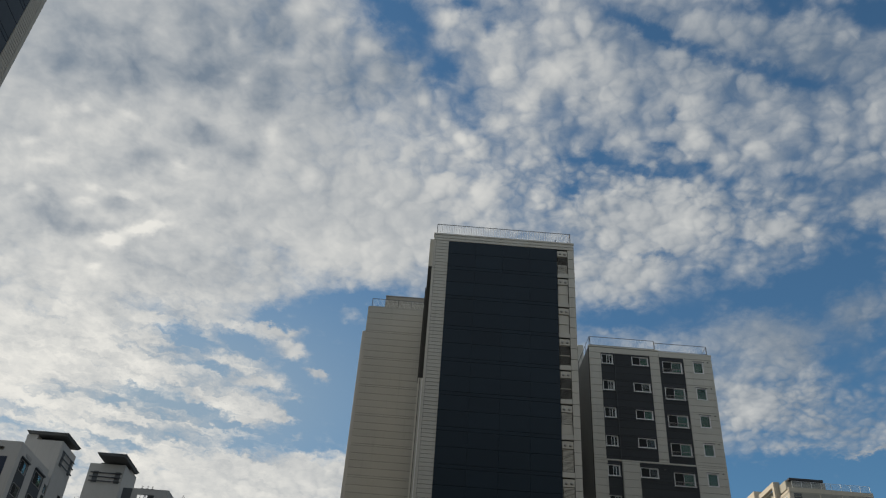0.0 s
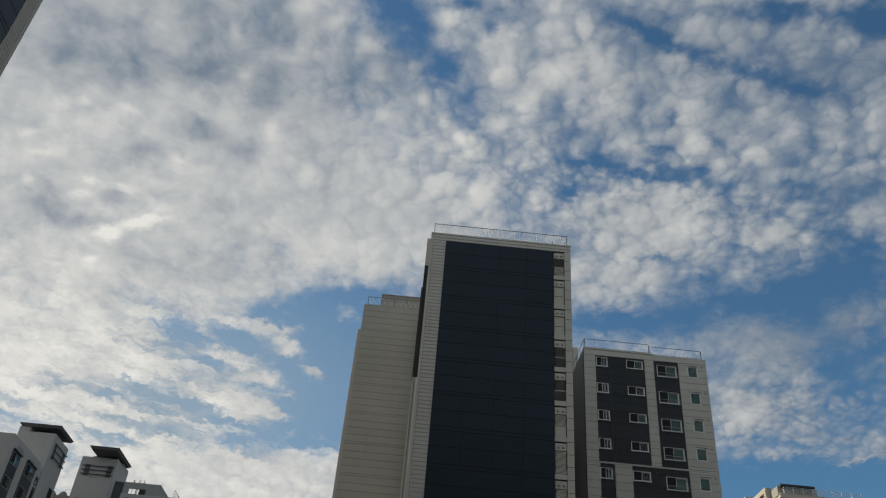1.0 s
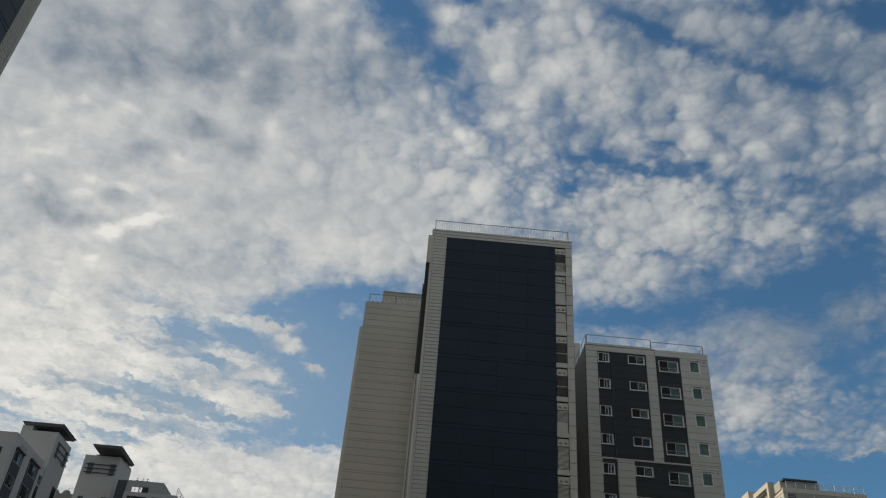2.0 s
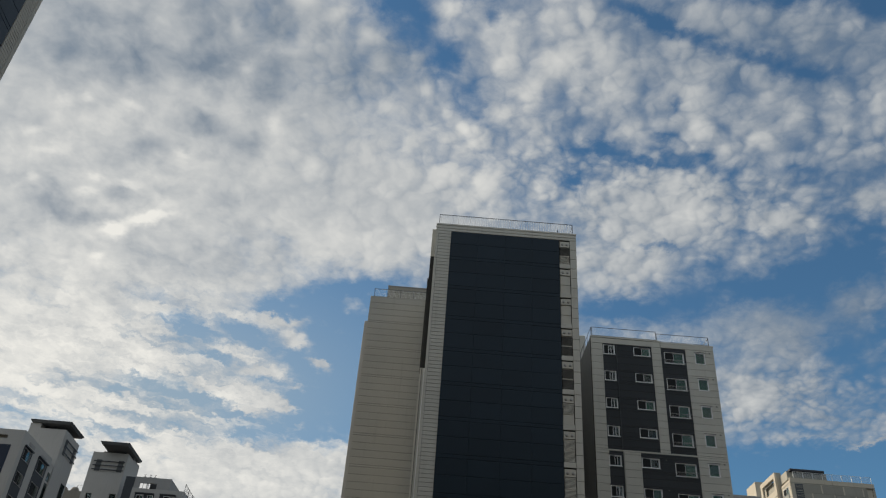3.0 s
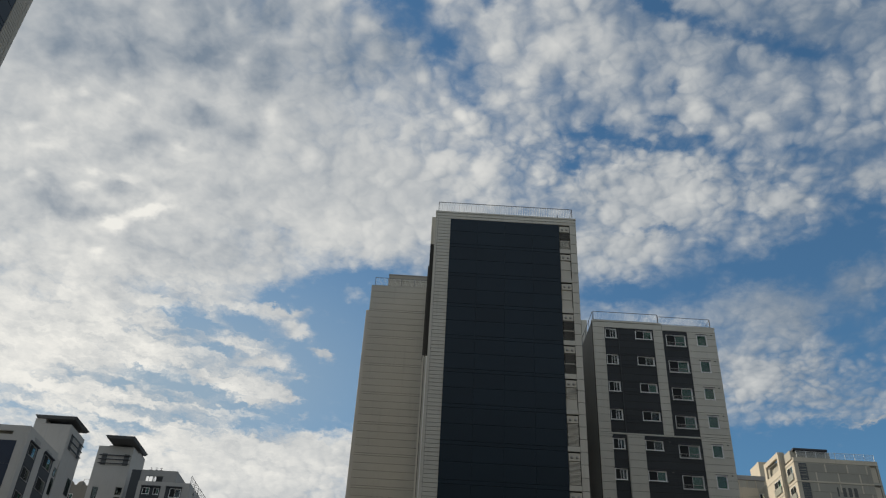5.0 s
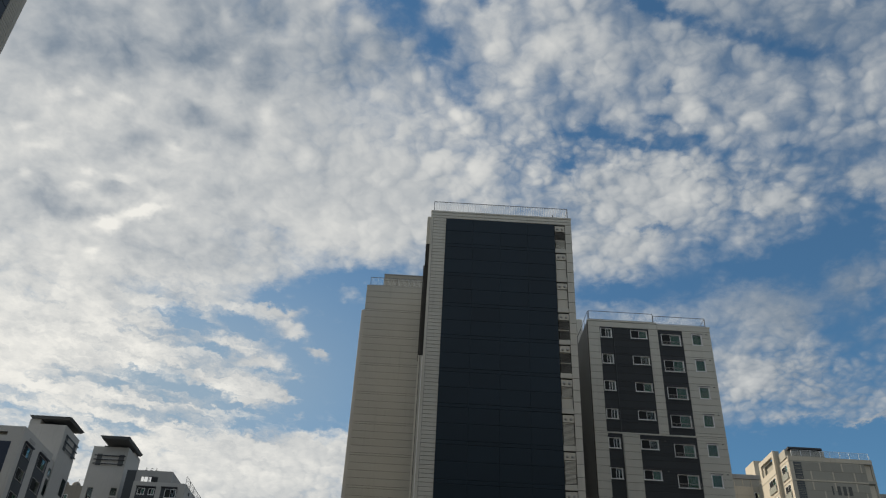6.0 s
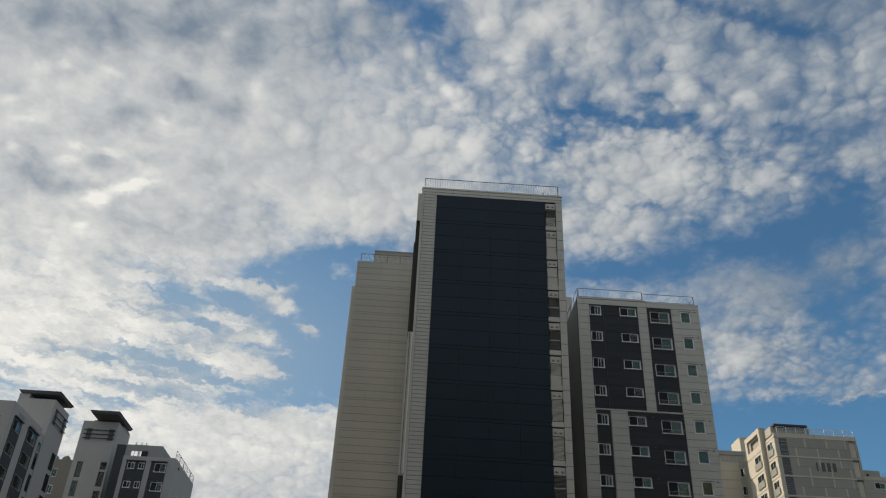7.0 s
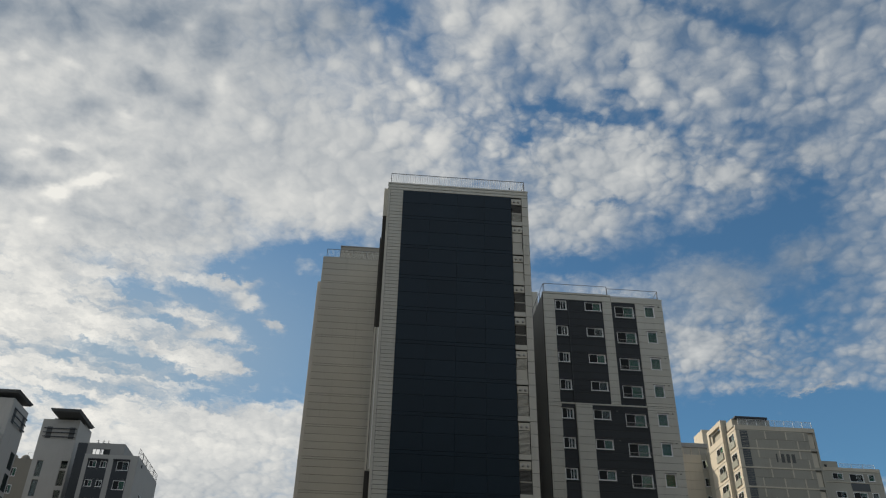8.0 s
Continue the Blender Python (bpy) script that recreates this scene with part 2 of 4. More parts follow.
# brighter and darker patches of the closed sheet: x, y, radius x, radius y, strength, turn
LIT_LEFT = [
    (-400, 12, 14, 9, 0.75), (-359, 25, 31, 6, 0.6, 8), (-335, 43, 9, 7, 0.12), (-416, -23, 9, 7, 0.4), (-484, 45, 33, 18, -0.42), (-444, 26, 47, 12, -0.3), (-379, 54, 38, 9, -0.3),
    (-501, 132, 12, 8, 0.3), (-456, 166, 14, 7, 0.3), (-430, 172, 9, 7, 0.35), (-377, 159, 16, 7, 0.28, -12), (-472, 108, 26, 7, 0.28, 5), (-250, 252, 9, 14, 0.25), (-239, 204, 7, 7, 0.25),
    (-193, 231, 20, 9, 0.22), (-288, 207, 37, 20, -0.28),
]
LIT_MIDDLE = [
    (-206, 187, 28, 31, -0.28), (-206, 142, 12, 14, 0.28), (-232, 115, 20, 15, -0.3), (-294, 135, 31, 15, -0.3), (-355, 113, 41, 15, -0.25), (-389, 218, 61, 20, -0.2), (-318, 102, 9, 5, 0.3),
    (-420, 75, 9, 7, 0.3), (-494, 75, 8, 7, 0.25), (-430, 58, 15, 5, 0.25), (-381, 65, 15, 4, 0.25), (-206, 265, 27, 30, -0.2), (-125, 191, 41, 27, -0.22), (-372, -18, 47, 19, -0.16),
    (-260, -20, 41, 24, -0.15),
]
LIT_LARGE = [
    (-430, -135, 149, 61, 0.1), (-233, -284, 176, 54, 0.3), (-91, -6, 95, 34, 0.18), (452, 238, 163, 54, -0.22), (248, 258, 81, 41, -0.12), (316, 177, 217, 102, -0.14), (-308, 258, 258, 102, -0.33),
    (-491, 258, 109, 75, -0.16), (-64, 221, 54, 41, -0.26), (486, -67, 81, 115, -0.16), (-491, -149, 190, 102, 0.2), (418, -135, 163, 109, -0.1), (228, 28, 95, 47, 0.06), (-518, 197, 68, 68, 0.05),
]
make_sky()


# ---- materials ----
def surface(name, colour, rough=0.7, metal=0.0, spec=0.4, grain=0.06, grain_size=30.0, stain=0.10, streak=0.0, per_piece=0.0,
            bump=0.15, bump_size=60.0):
    mat = bpy.data.materials.new(name)
    mat.use_nodes = True
    g = Graph(mat.node_tree)
    place = g.node("ShaderNodeTexCoord").outputs["Object"]
    geo = g.node("ShaderNodeNewGeometry").outputs["Position"]
    value = g.math("MULTIPLY_ADD", g.math("SUBTRACT", g.noise(geo, grain_size, 4.0), 0.5), grain * 2, 1.0)
    value = g.math("ADD", value, g.math("MULTIPLY", g.math("SUBTRACT", g.noise(geo, 0.35, 5.0, 0.65), 0.5), stain * 2))
    if streak:
        runs = g.noise(g.vec("MULTIPLY", geo, (2.2, 2.2, 0.12)), 1.6, 5.0, 0.65)
        value = g.math("SUBTRACT", value, g.ramp(runs, 0.52, 0.78, (0.0, streak)))
    if per_piece:
        value = g.math("ADD", value, g.math("MULTIPLY", g.math("SUBTRACT", g.node("ShaderNodeObjectInfo").outputs["Random"], 0.5), per_piece * 2))
    n = g.vec("SCALE", colour, scale=value)
    bsdf = g.node("ShaderNodeBsdfPrincipled")
    g.plug(bsdf.inputs["Base Color"], n)
    g.plug(bsdf.inputs["Roughness"], g.math("MULTIPLY_ADD", g.math("SUBTRACT", g.noise(geo, 3.0, 3.0), 0.5), 0.18, rough, clamp=True))
    g.plug(bsdf.inputs["Metallic"], metal)
    g.plug(bsdf.inputs["Specular IOR Level"], spec)
    if bump:
        b = g.node("ShaderNodeBump")
        g.plug(b.inputs["Height"], g.noise(geo, bump_size, 3.0))
        g.plug(b.inputs["Strength"], bump)
        g.plug(b.inputs["Distance"], 0.01)
        g.plug(bsdf.inputs["Normal"], b.outputs[0])
    g.plug(g.node("ShaderNodeOutputMaterial").inputs[0], bsdf.outputs[0])
    return mat


def glazing(name, tint, rough=0.02):
    mat = bpy.data.materials.new(name)
    mat.use_nodes = True
    g = Graph(mat.node_tree)
    bsdf = g.node("ShaderNodeBsdfPrincipled")
    g.plug(bsdf.inputs["Base Color"], (*tint, 1.0))
    g.plug(bsdf.inputs["Roughness"], rough)
    g.plug(bsdf.inputs["Transmission Weight"], 1.0)
    g.plug(bsdf.inputs["IOR"], 1.5)
    b = g.node("ShaderNodeBump")
    g.plug(b.inputs["Height"], g.noise(g.node("ShaderNodeNewGeometry").outputs["Position"], 1.2, 2.0))
    g.plug(b.inputs["Strength"], 0.05)
    g.plug(b.inputs["Distance"], 0.02)
    g.plug(bsdf.inputs["Normal"], b.outputs[0])
    g.plug(g.node("ShaderNodeOutputMaterial").inputs[0], bsdf.outputs[0])
    return mat


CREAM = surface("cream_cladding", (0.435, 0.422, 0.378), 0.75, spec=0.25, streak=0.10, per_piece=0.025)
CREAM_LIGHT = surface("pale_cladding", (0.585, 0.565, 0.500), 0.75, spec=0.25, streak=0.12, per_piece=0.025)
BACKING = surface("joint_shadow_wall", (0.09, 0.086, 0.078), 0.9, spec=0.1)
NAVY = surface("navy_panel", (0.0083, 0.0205, 0.0325), 0.34, spec=0.30, stain=0.2, per_piece=0.10, bump=0.04)
# navy lifted and blued, so the haze of distance is in the colour
NAVY_HAZED = surface("matt_navy_with_haze", (0.032, 0.042, 0.066), 0.6, spec=0.2, stain=0.15, per_piece=0.06, bump=0.04)
CHARCOAL = surface("charcoal_panel", (0.047, 0.051, 0.055), 0.6, spec=0.2, stain=0.15, per_piece=0.08, bump=0.05)
WHITE_PAINT = surface("white_render", (0.44, 0.43, 0.41), 0.8, spec=0.2, streak=0.12)
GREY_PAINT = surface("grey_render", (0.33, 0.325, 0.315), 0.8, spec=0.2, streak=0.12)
GREY_WARM = surface("warm_grey_render", (0.40, 0.385, 0.345), 0.8, spec=0.2, streak=0.12)
DARK_PAINT = surface("dark_grey_render", (0.085, 0.09, 0.095), 0.75, spec=0.2)
BEIGE = surface("beige_render", (0.58, 0.52, 0.42), 0.8, spec=0.2, streak=0.12)
PANEL_GREY = surface("grey_wall_panel", (0.355, 0.335, 0.285), 0.75, spec=0.2, streak=0.12, per_piece=0.05)
BEIGE_GREY = surface("greige_panel", (0.435, 0.41, 0.345), 0.75, spec=0.2, streak=0.12, per_piece=0.04)
SLATE = surface("slate_panel", (0.115, 0.122, 0.128), 0.7, spec=0.2, stain=0.15, per_piece=0.06, bump=0.05)
SLATE_BLUE = surface("blue_slate_panel", (0.060, 0.066, 0.074), 0.7, spec=0.2, stain=0.15, per_piece=0.06, bump=0.05)
DULL_CREAM = surface("weathered_cream", (0.27, 0.245, 0.205), 0.85, spec=0.15, streak=0.18)
FRAME = surface("white_window_frame", (0.82, 0.82, 0.80), 0.45, spec=0.5, grain=0.02, stain=0.04, bump=0)
STEEL = surface("painted_steel", (0.16, 0.165, 0.17), 0.5, metal=0.2, grain=0.03, bump=0)
RAIL_PALE = surface("pale_rail", (0.82, 0.82, 0.80), 0.5, grain=0.03, bump=0)
DARK_STEEL = surface("dark_steel", (0.05, 0.052, 0.058), 0.5, metal=0.3, grain=0.03, bump=0)
LOUVRE_PALE = surface("pale_louvre", (0.60, 0.57, 0.49), 0.6, grain=0.03, bump=0)
LOUVRE_GAP = surface("louvre_gap", (0.035, 0.034, 0.032), 0.8, grain=0.03, bump=0)
VENT = surface("vent_cap_metal", (0.42, 0.41, 0.38), 0.5, grain=0.03, bump=0)
LOUVRE_DARK = surface("dark_louvre", (0.13, 0.125, 0.11), 0.6, grain=0.03, bump=0)
SCREEN = surface("insect_mesh", (0.034, 0.036, 0.037), 0.95, spec=0.05, grain=0.1, bump=0)
# near black: the darkness of unlit rooms is put into the colour
ROOM = surface("interior_painted_dark", (0.03, 0.03, 0.03), 0.9, spec=0.1)
# sheet added behind panes, coloured with their green tint and reflection
PANE_GREEN = surface("pane_green_sheet", (0.060, 0.150, 0.105), 0.9, spec=0.1)
PAINTED = surface("number_paint", (0.11, 0.11, 0.105), 0.8, bump=0)
ASPHALT = surface("asphalt", (0.055, 0.055, 0.056), 0.9, grain=0.2, stain=0.2, bump=0.4)
GLASS = glazing("window_glass", (0.72, 0.86, 0.80))
BALCONY = surface("tinted_balcony_panel", (0.33, 0.335, 0.285), 0.3, spec=0.5, grain=0.02, stain=0.06, bump=0)
# faint pale colour puts the white reflection of clear rail glass into the pane
CLEAR = surface("rail_glass_painted_sheen", (0.62, 0.66, 0.68), 0.25, spec=0.5, grain=0.0, stain=0.05, bump=0)
CLEAR.node_tree.nodes["Principled BSDF"].inputs["Alpha"].default_value = 0.16


# ---- building blocks ----
at = {}


def thing(name, x, y, label, category, group=""):
    ob = new(name)
    ob.location, ob.empty_display_size = (x, y, 0), 0.5
    at[ob] = Matrix.Translation((x, y, 0))
    return tagged(ob, label, category, group)


def put(ob, parent, world):
    """Parent ob so that it stands at the world matrix."""
    ob.parent = parent
    ob.matrix_basis = at[parent].inverted() @ world
    at[ob] = world
    return ob


def solid(bm, x0, x1, y0, y1, z0, z1):
    m = Matrix.LocRotScale(((x0 + x1) / 2, (y0 + y1) / 2, (z0 + z1) / 2), None, (x1 - x0, y1 - y0, z1 - z0))
    return bmesh.ops.create_cube(bm, size=1, matrix=m)["verts"]


def part(name, bm, mat, parent, label="", world=Matrix()):
    me = bpy.data.meshes.new(name)
    bmesh.ops.recalc_face_normals(bm, faces=bm.faces)
    bm.to_mesh(me)
    bm.free()
    me.materials.append(mat)
    return tagged(put(new(name, me), parent, world), label)


def block(name, mat, parent, x0, x1, y0, y1, z0, z1, label="", world=Matrix(), bevel=0.0):
    bm = bmesh.new()
    solid(bm, x0, x1, y0, y1, z0, z1)
    if bevel:
        bmesh.ops.bevel(bm, geom=list(bm.edges), offset=bevel, segments=1, affect="EDGES")
    return part(name, bm, mat, parent, label, world)


shared = {}


def slab_mesh(w, d, h, mat, bevel=0.008):
    """A board w x d x h standing on its lower front left corner, with its front edges eased."""
    key = (round(w, 3), round(d, 3), round(h, 3), mat.name, bevel)
    if key not in shared:
        bm = bmesh.new()
        solid(bm, 0, w, 0, d, 0, h)
        if bevel:
            front = [e for e in bm.edges if all(v.co.y < 1e-6 for v in e.verts)]
            bmesh.ops.bevel(bm, geom=front, offset=bevel, segments=1, affect="EDGES")
        me = bpy.data.meshes.new("board")
        bm.to_mesh(me)
        bm.free()
        me.materials.append(mat)
        shared[key] = me
    return shared[key]


def piece(name, parent, face, u0, u1, w0, w1, z0, z1, mat, bevel=0.008):
    me = slab_mesh(u1 - u0, w1 - w0, z1 - z0, mat, bevel)
    return put(new(name, me), parent, face @ Matrix.Translation((u0, w0, z0)))


def front(y):
    """A face turned to -y: u runs along +x, w goes inwards along +y."""
    return Matrix.Translation((0, y, 0))


def side_right(x):
    """A face turned to +x: u runs along +y, w goes inwards along -x."""
    return Matrix.Translation((x, 0, 0)) @ Matrix.Rotation(radians(90), 4, "Z")


def side_left(x):
    """A face turned to -x: u runs along -y, w goes inwards along +x."""
    return Matrix.Translation((x, 0, 0)) @ Matrix.Rotation(radians(-90), 4, "Z")


def wall_with_holes(name, parent, face, u0, u1, z0, z1, holes, mat, w0=0.0, w1=0.25, label=""):
    """One wall mesh, w0 to w1 deep, with real openings (u0, u1, z0, z1)."""
    zs = sorted({z0, z1, *[z for h in holes for z in h[2:] if z0 < z < z1]})
    bm = bmesh.new()
    for a, b in zip(zs, zs[1:]):
        mid, cuts = (a + b) / 2, []
        for h in holes:
            if h[2] < mid < h[3]:
                cuts.append((max(h[0], u0), min(h[1], u1)))
        u = u0
        for c in sorted(cuts):
            if c[0] > u + 1e-4:
                solid(bm, u, c[0], w0, w1, a, b)
            u = max(u, c[1])
        if u < u1 - 1e-4:
            solid(bm, u, u1, w0, w1, a, b)
    return part(name, bm, mat, parent, label, face)


LOW = 13.0   # boards below this height are joined


def boards(parent, face, u0, u1, lines, holes, mat, name="cladding_board", proud=0.05, joint=0.032, cols=None, seam=None):
    """Boards between the given heights, cut where openings are."""
    us = cols or [u0, u1]
    seam = joint if seam is None else seam
    low = bmesh.new()
    for a, b in zip(lines, lines[1:]):
        lo, hi = min(a, b) + joint / 2, max(a, b) - joint / 2
        if hi - lo < 0.03:
            continue
        bands = sorted({lo, hi, *[z for h in holes for z in h[2:] if lo + 0.02 < z < hi - 0.02 and h[0] < u1 and h[1] > u0]})
        for p, q in zip(bands, bands[1:]):
            mid = (p + q) / 2
            for c0, c1 in zip(us, us[1:]):
                cuts = sorted((max(h[0], c0), min(h[1], c1)) for h in holes if h[2] < mid < h[3] and h[0] < c1 and h[1] > c0)
                u = c0 + seam / 2
                for c in cuts + [(c1 - seam / 2, c1)]:
                    if c[0] - u > 0.03 and q < LOW:
                        solid(low, u, c[0], -proud, 0.0, p, q)
                    elif c[0] - u > 0.03:
                        piece(name, parent, face, u, c[0], -proud, 0.0, p, q, mat)
                    u = max(u, c[1])
    if low.verts:
        tagged(part("lower_cladding", low, mat, parent, "", face), kind="stuff")
    else:
        low.free()


def window(parent, face, u0, u1, z0, z1, split=0.5, blind="right", hood=True, grille=False, depth=0.10, frame_mat=None, screen=True, trim=0.06, ribs=0):
    """A sliding window in its opening: frame, two sashes with panes, sill, a hood over it, added green sheets behind.
    """
    fm = frame_mat or FRAME
    bm = bmesh.new()
    t = trim
    for a, b, c, d in ((u0, u1, z0, z0 + t), (u0, u1, z1 - t, z1), (u0, u0 + t, z0 + t, z1 - t), (u1 - t, u1, z0 + t, z1 - t)):
        solid(bm, a, b, -0.03, depth, c, d)
    w = part("window", bm, fm, parent, "", face)
    um = u0 + (u1 - u0) * split
    spans = [(u0 + t, um + 0.02, 0.03), (um - 0.02, u1 - t, 0.06)] if split else [(u0 + t, u1 - t, 0.03)]
    for i, (a, b, off) in enumerate(spans):
        bm = bmesh.new()
        s = 0.036
        for p, q, r, v in ((a, b, z0 + t, z0 + t + s), (a, b, z1 - t - s, z1 - t), (a, a + s, z0 + t + s, z1 - t - s), (b - s, b, z0 + t + s, z1 - t - s)):
            solid(bm, p, q, off - 0.015, off + 0.015, r, v)
        if i == 1:
            for k in range(ribs):
                p = a + (b - a) * (k + 1) / (ribs + 1)
                solid(bm, p - 0.02, p + 0.02, off - 0.012, off + 0.012, z0 + t + s, z1 - t - s)
        part("sash", bm, fm, w, "", face)
        piece("pane", w, face, a + s, b - s, off - 0.004, off + 0.004, z0 + t + s, z1 - t - s, GLASS, 0)
        if blind == "both" or (blind == "right" and i == len(spans) - 1) or (blind == "left" and i == 0):
            piece("blind", w, face, a, b, 0.16, 0.18, z0 + t, z1 - t, PANE_GREEN, 0)
    if screen and split:
        piece("insect_screen", w, face, u0 + t, um - 0.02, 0.0, 0.008, z0 + t, z1 - t, SCREEN, 0)
    piece("sill", w, face, u0 - 0.04, u1 + 0.04, -0.09, -0.032, z0 - 0.05, z0, fm, 0.006)
    # hood coloured dark, so it also draws the shadow line above the window
    if hood:
        piece("hood", w, face, u0 - 0.05, u1 + 0.05, -0.12, -0.032, z1 + 0.01, z1 + 0.10, DARK_STEEL, 0.006)
    if grille:
        for z in (z0 - 0.03, z0 + 0.30):
            piece("guard_rail", w, face, u0 - 0.06, u1 + 0.10, -0.24, -0.21, z, z + 0.025, VENT, 0)
        n = 15
        for k in range(n):
            a = u0 - 0.05 + (u1 - u0 + 0.13) * k / (n - 1)
            piece("guard_bar", w, face, a, a + 0.009, -0.232, -0.222, z0 - 0.004, z0 + 0.299, VENT, 0)
    return w


def railing(parent, face, u0, u1, z0, z1, w=0.12, gap=0.12, post=1.9, mat=None, glass=False, name="railing", thin=0.03):
    """A roof railing: top bar, foot bar, posts and balusters (or glass)."""
    mat = mat or STEEL
    bm = bmesh.new()
    bar = 0.04 if gap else 0.035
    solid(bm, u0, u1, w, w + bar, z1 - bar, z1)
    if gap:
        solid(bm, u0, u1, w + 0.01, w + 0.04, z0 + 0.10, z0 + 0.13)
    r = part(name, bm, mat, parent, "", face)
    n = max(1, round((u1 - u0) / post))
    for k in range(n + 1):
        a = u0 + (u1 - u0 - 0.05) * k / n
        piece("post", r, face, a, a + 0.05, w, w + 0.05, z0, z1 - 0.05, mat, 0)
    if glass:
        for k in range(n):
            a = u0 + (u1 - u0 - 0.05) * k / n
            piece("pane", r, face, a + 0.06, a + (u1 - u0 - 0.05) / n - 0.01, w + 0.02, w + 0.03, z0 + 0.14, z1 - 0.06, CLEAR, 0)
    elif gap:
        m = round((u1 - u0) / gap)
        for k in range(1, m):
            a = u0 + (u1 - u0) * k / m
            piece("baluster", r, face, a, a + thin, w + 0.0, w + thin, z0 + 0.13, z1 - 0.05, RAIL_PALE if mat is STEEL else mat, 0)
    return r


# ---- ground ----
def make_ground():
    bm = bmesh.new()
    bmesh.ops.create_grid(bm, x_segments=24, y_segments=24, size=2500)
    me = bpy.data.meshes.new("ground")
    bm.to_mesh(me)
    bm.free()
    me.materials.append(ASPHALT)
    tagged(new("ground", me), "dark grey asphalt ground between the apartment blocks", "ground", kind="structure")


make_ground()
STOREY = 2.797


# ---- the tall block ahead, with its lower-set wing behind ----
def make_tower():
    b = thing("apartment_building", 5.6, 62, "tall cream apartment block with navy end wall and roof railing", "building")
    X0, X1, Y, TOP = -0.26, 11.41, 55.85, 43.53
    f = front(Y)
    PL, PR, PT = 1.00, 9.99, 42.78     # the dark panel field
    VL, VR = 10.00, 10.86              # the column of service bays
    bays = [(VL, VR, 42.74 - STOREY * k - 2.36, 42.74 - STOREY * k) for k in range(15)]
    wall = wall_with_holes("wall", b, f, X0, X1, 0, TOP - 0.02, bays, BACKING, 0.0, 0.30)
    # core, right wall and roof run on unseen to y 80 to block sun
    block("core", BACKING, b, X0, X1 - 0.31, Y + 0.62, 80.0, 0, TOP - 0.31)
    # flanks and roof edge
    block("side_wall", CREAM, b, X0, X0 + 0.3, Y + 0.3, 68.0, 0, TOP - 0.02)
    block("side_wall", CREAM, b, X1 - 0.3, X1, Y + 0.3, 80.0, 0, TOP - 0.02)
    block("roof", GREY_PAINT, b, X0 + 0.31, X1 - 0.31, Y + 0.3, 80.0, TOP - 0.3, TOP - 0.1)
    piece("coping", b, f, X0 - 0.02, X1 + 0.02, -0.07, 0.35, TOP - 0.16, TOP, CREAM_LIGHT, 0.01)
    boards(wall, f, X0, X1, [PT, PT + 0.27, TOP - 0.17], [], CREAM_LIGHT)
    # left strip: narrow boards with a plain corner board
    lines = [PT - STOREY / 9 * k for k in range(138)]
    lines = [z for z in lines if z > 0.1]
    boards(wall, f, X0 + 0.20, PL, lines, [], CREAM_LIGHT, joint=0.026)
    step = [PT - STOREY * k for k in range(16) if PT - STOREY * k > 0]
    boards(wall, f, X0, X0 + 0.20, step, [], CREAM_LIGHT, joint=0.004)
    # dark panels: per storey two rows and a narrow band
    dark_lines = []
    for k in range(16):
        z = PT - STOREY * k
        for dz in (0.0, 1.22, 2.50):
            if z - dz > 0.1:
                dark_lines.append(z - dz)
    boards(wall, f, PL, PR, dark_lines, [], NAVY, "dark_panel", proud=0.04, joint=0.014,
           cols=[PL + (PR - PL) * k / 4 for k in range(5)], seam=0.004)
    # right strip
    boards(wall, f, VR, X1, [PT - STOREY / 3 * k for k in range(46) if PT - STOREY / 3 * k > 0.1], [], CREAM_LIGHT)
    for k in range(15):
        z1 = 42.74 - STOREY * k
        z0 = z1 - 2.36
        piece("cladding_board", wall, f, PR + 0.01, VR, -0.05, 0.0, max(z0 - 0.40, 0.05), z0 - 0.01, CREAM_LIGHT)
        service_bay(b, f, VL, VR, z0, z1, k)
    # unseen block added on the roof to keep sun off the next block
    block("unseen_sun_blocker", GREY_WARM, b, 3.0, 11.05, 69.0, 79.8, 44.72, 46.4)
    railing(b, f, -0.07, 11.17, TOP, 44.60, gap=0.145, post=12.0)
    railing(b, side_right(11.2), Y + 0.2, 62, TOP, 44.60, w=0.0, gap=0.0, post=2.0)
    piece("roof_drain", b, f, 9.86, 9.92, -0.02, 0.04, TOP, TOP + 0.26, DARK_STEEL, 0)
    # fin on the flank, cream and dark by turns
    for z0, z1, m, x in ((40.5, 43.3, CREAM_LIGHT, -0.57), (30.3, 40.5, LOUVRE_GAP, -0.57), (19.3, 30.3, CREAM_LIGHT, -0.62), (0.0, 19.3, LOUVRE_GAP, -0.62)):
        block("fin", m, b, x, X0 - 0.004, Y + 0.55, Y + 1.9, z0 + 0.01, z1 - 0.01, bevel=0.01)
    block("fin", LOUVRE_GAP, b, -0.66, -0.58, Y + 0.9, Y + 1.9, 30.4, 38.6, bevel=0.01)
    for x0, x1 in ((-0.625, -0.50), (-0.465, -0.275)):
        piece("fin_strip", b, front(Y + 0.55), x0, x1, -0.05, -0.004, 19.35, 30.25, CREAM_LIGHT)
    # near-black sliver paints the groove's shade between the two strips
    block("fin_groove", LOUVRE_GAP, b, -0.498, -0.467, Y + 0.53, Y + 0.546, 19.35, 30.25)
    # pale strip added beside the fin, a sunlit edge put in as colour
    block("sunlit_edge_strip", RAIL_PALE, b, -0.345, X0 - 0.012, Y + 0.40, Y + 0.545, 19.4, 30.2)
    # wing behind
    fw = front(68.0)
    wing = block("wing_wall", BACKING, b, -5.97, X0 - 0.02, 68.0, 78.0, 0, 43.2)
    zl = []
    for k in range(16):
        z = 43.30 - STOREY * k
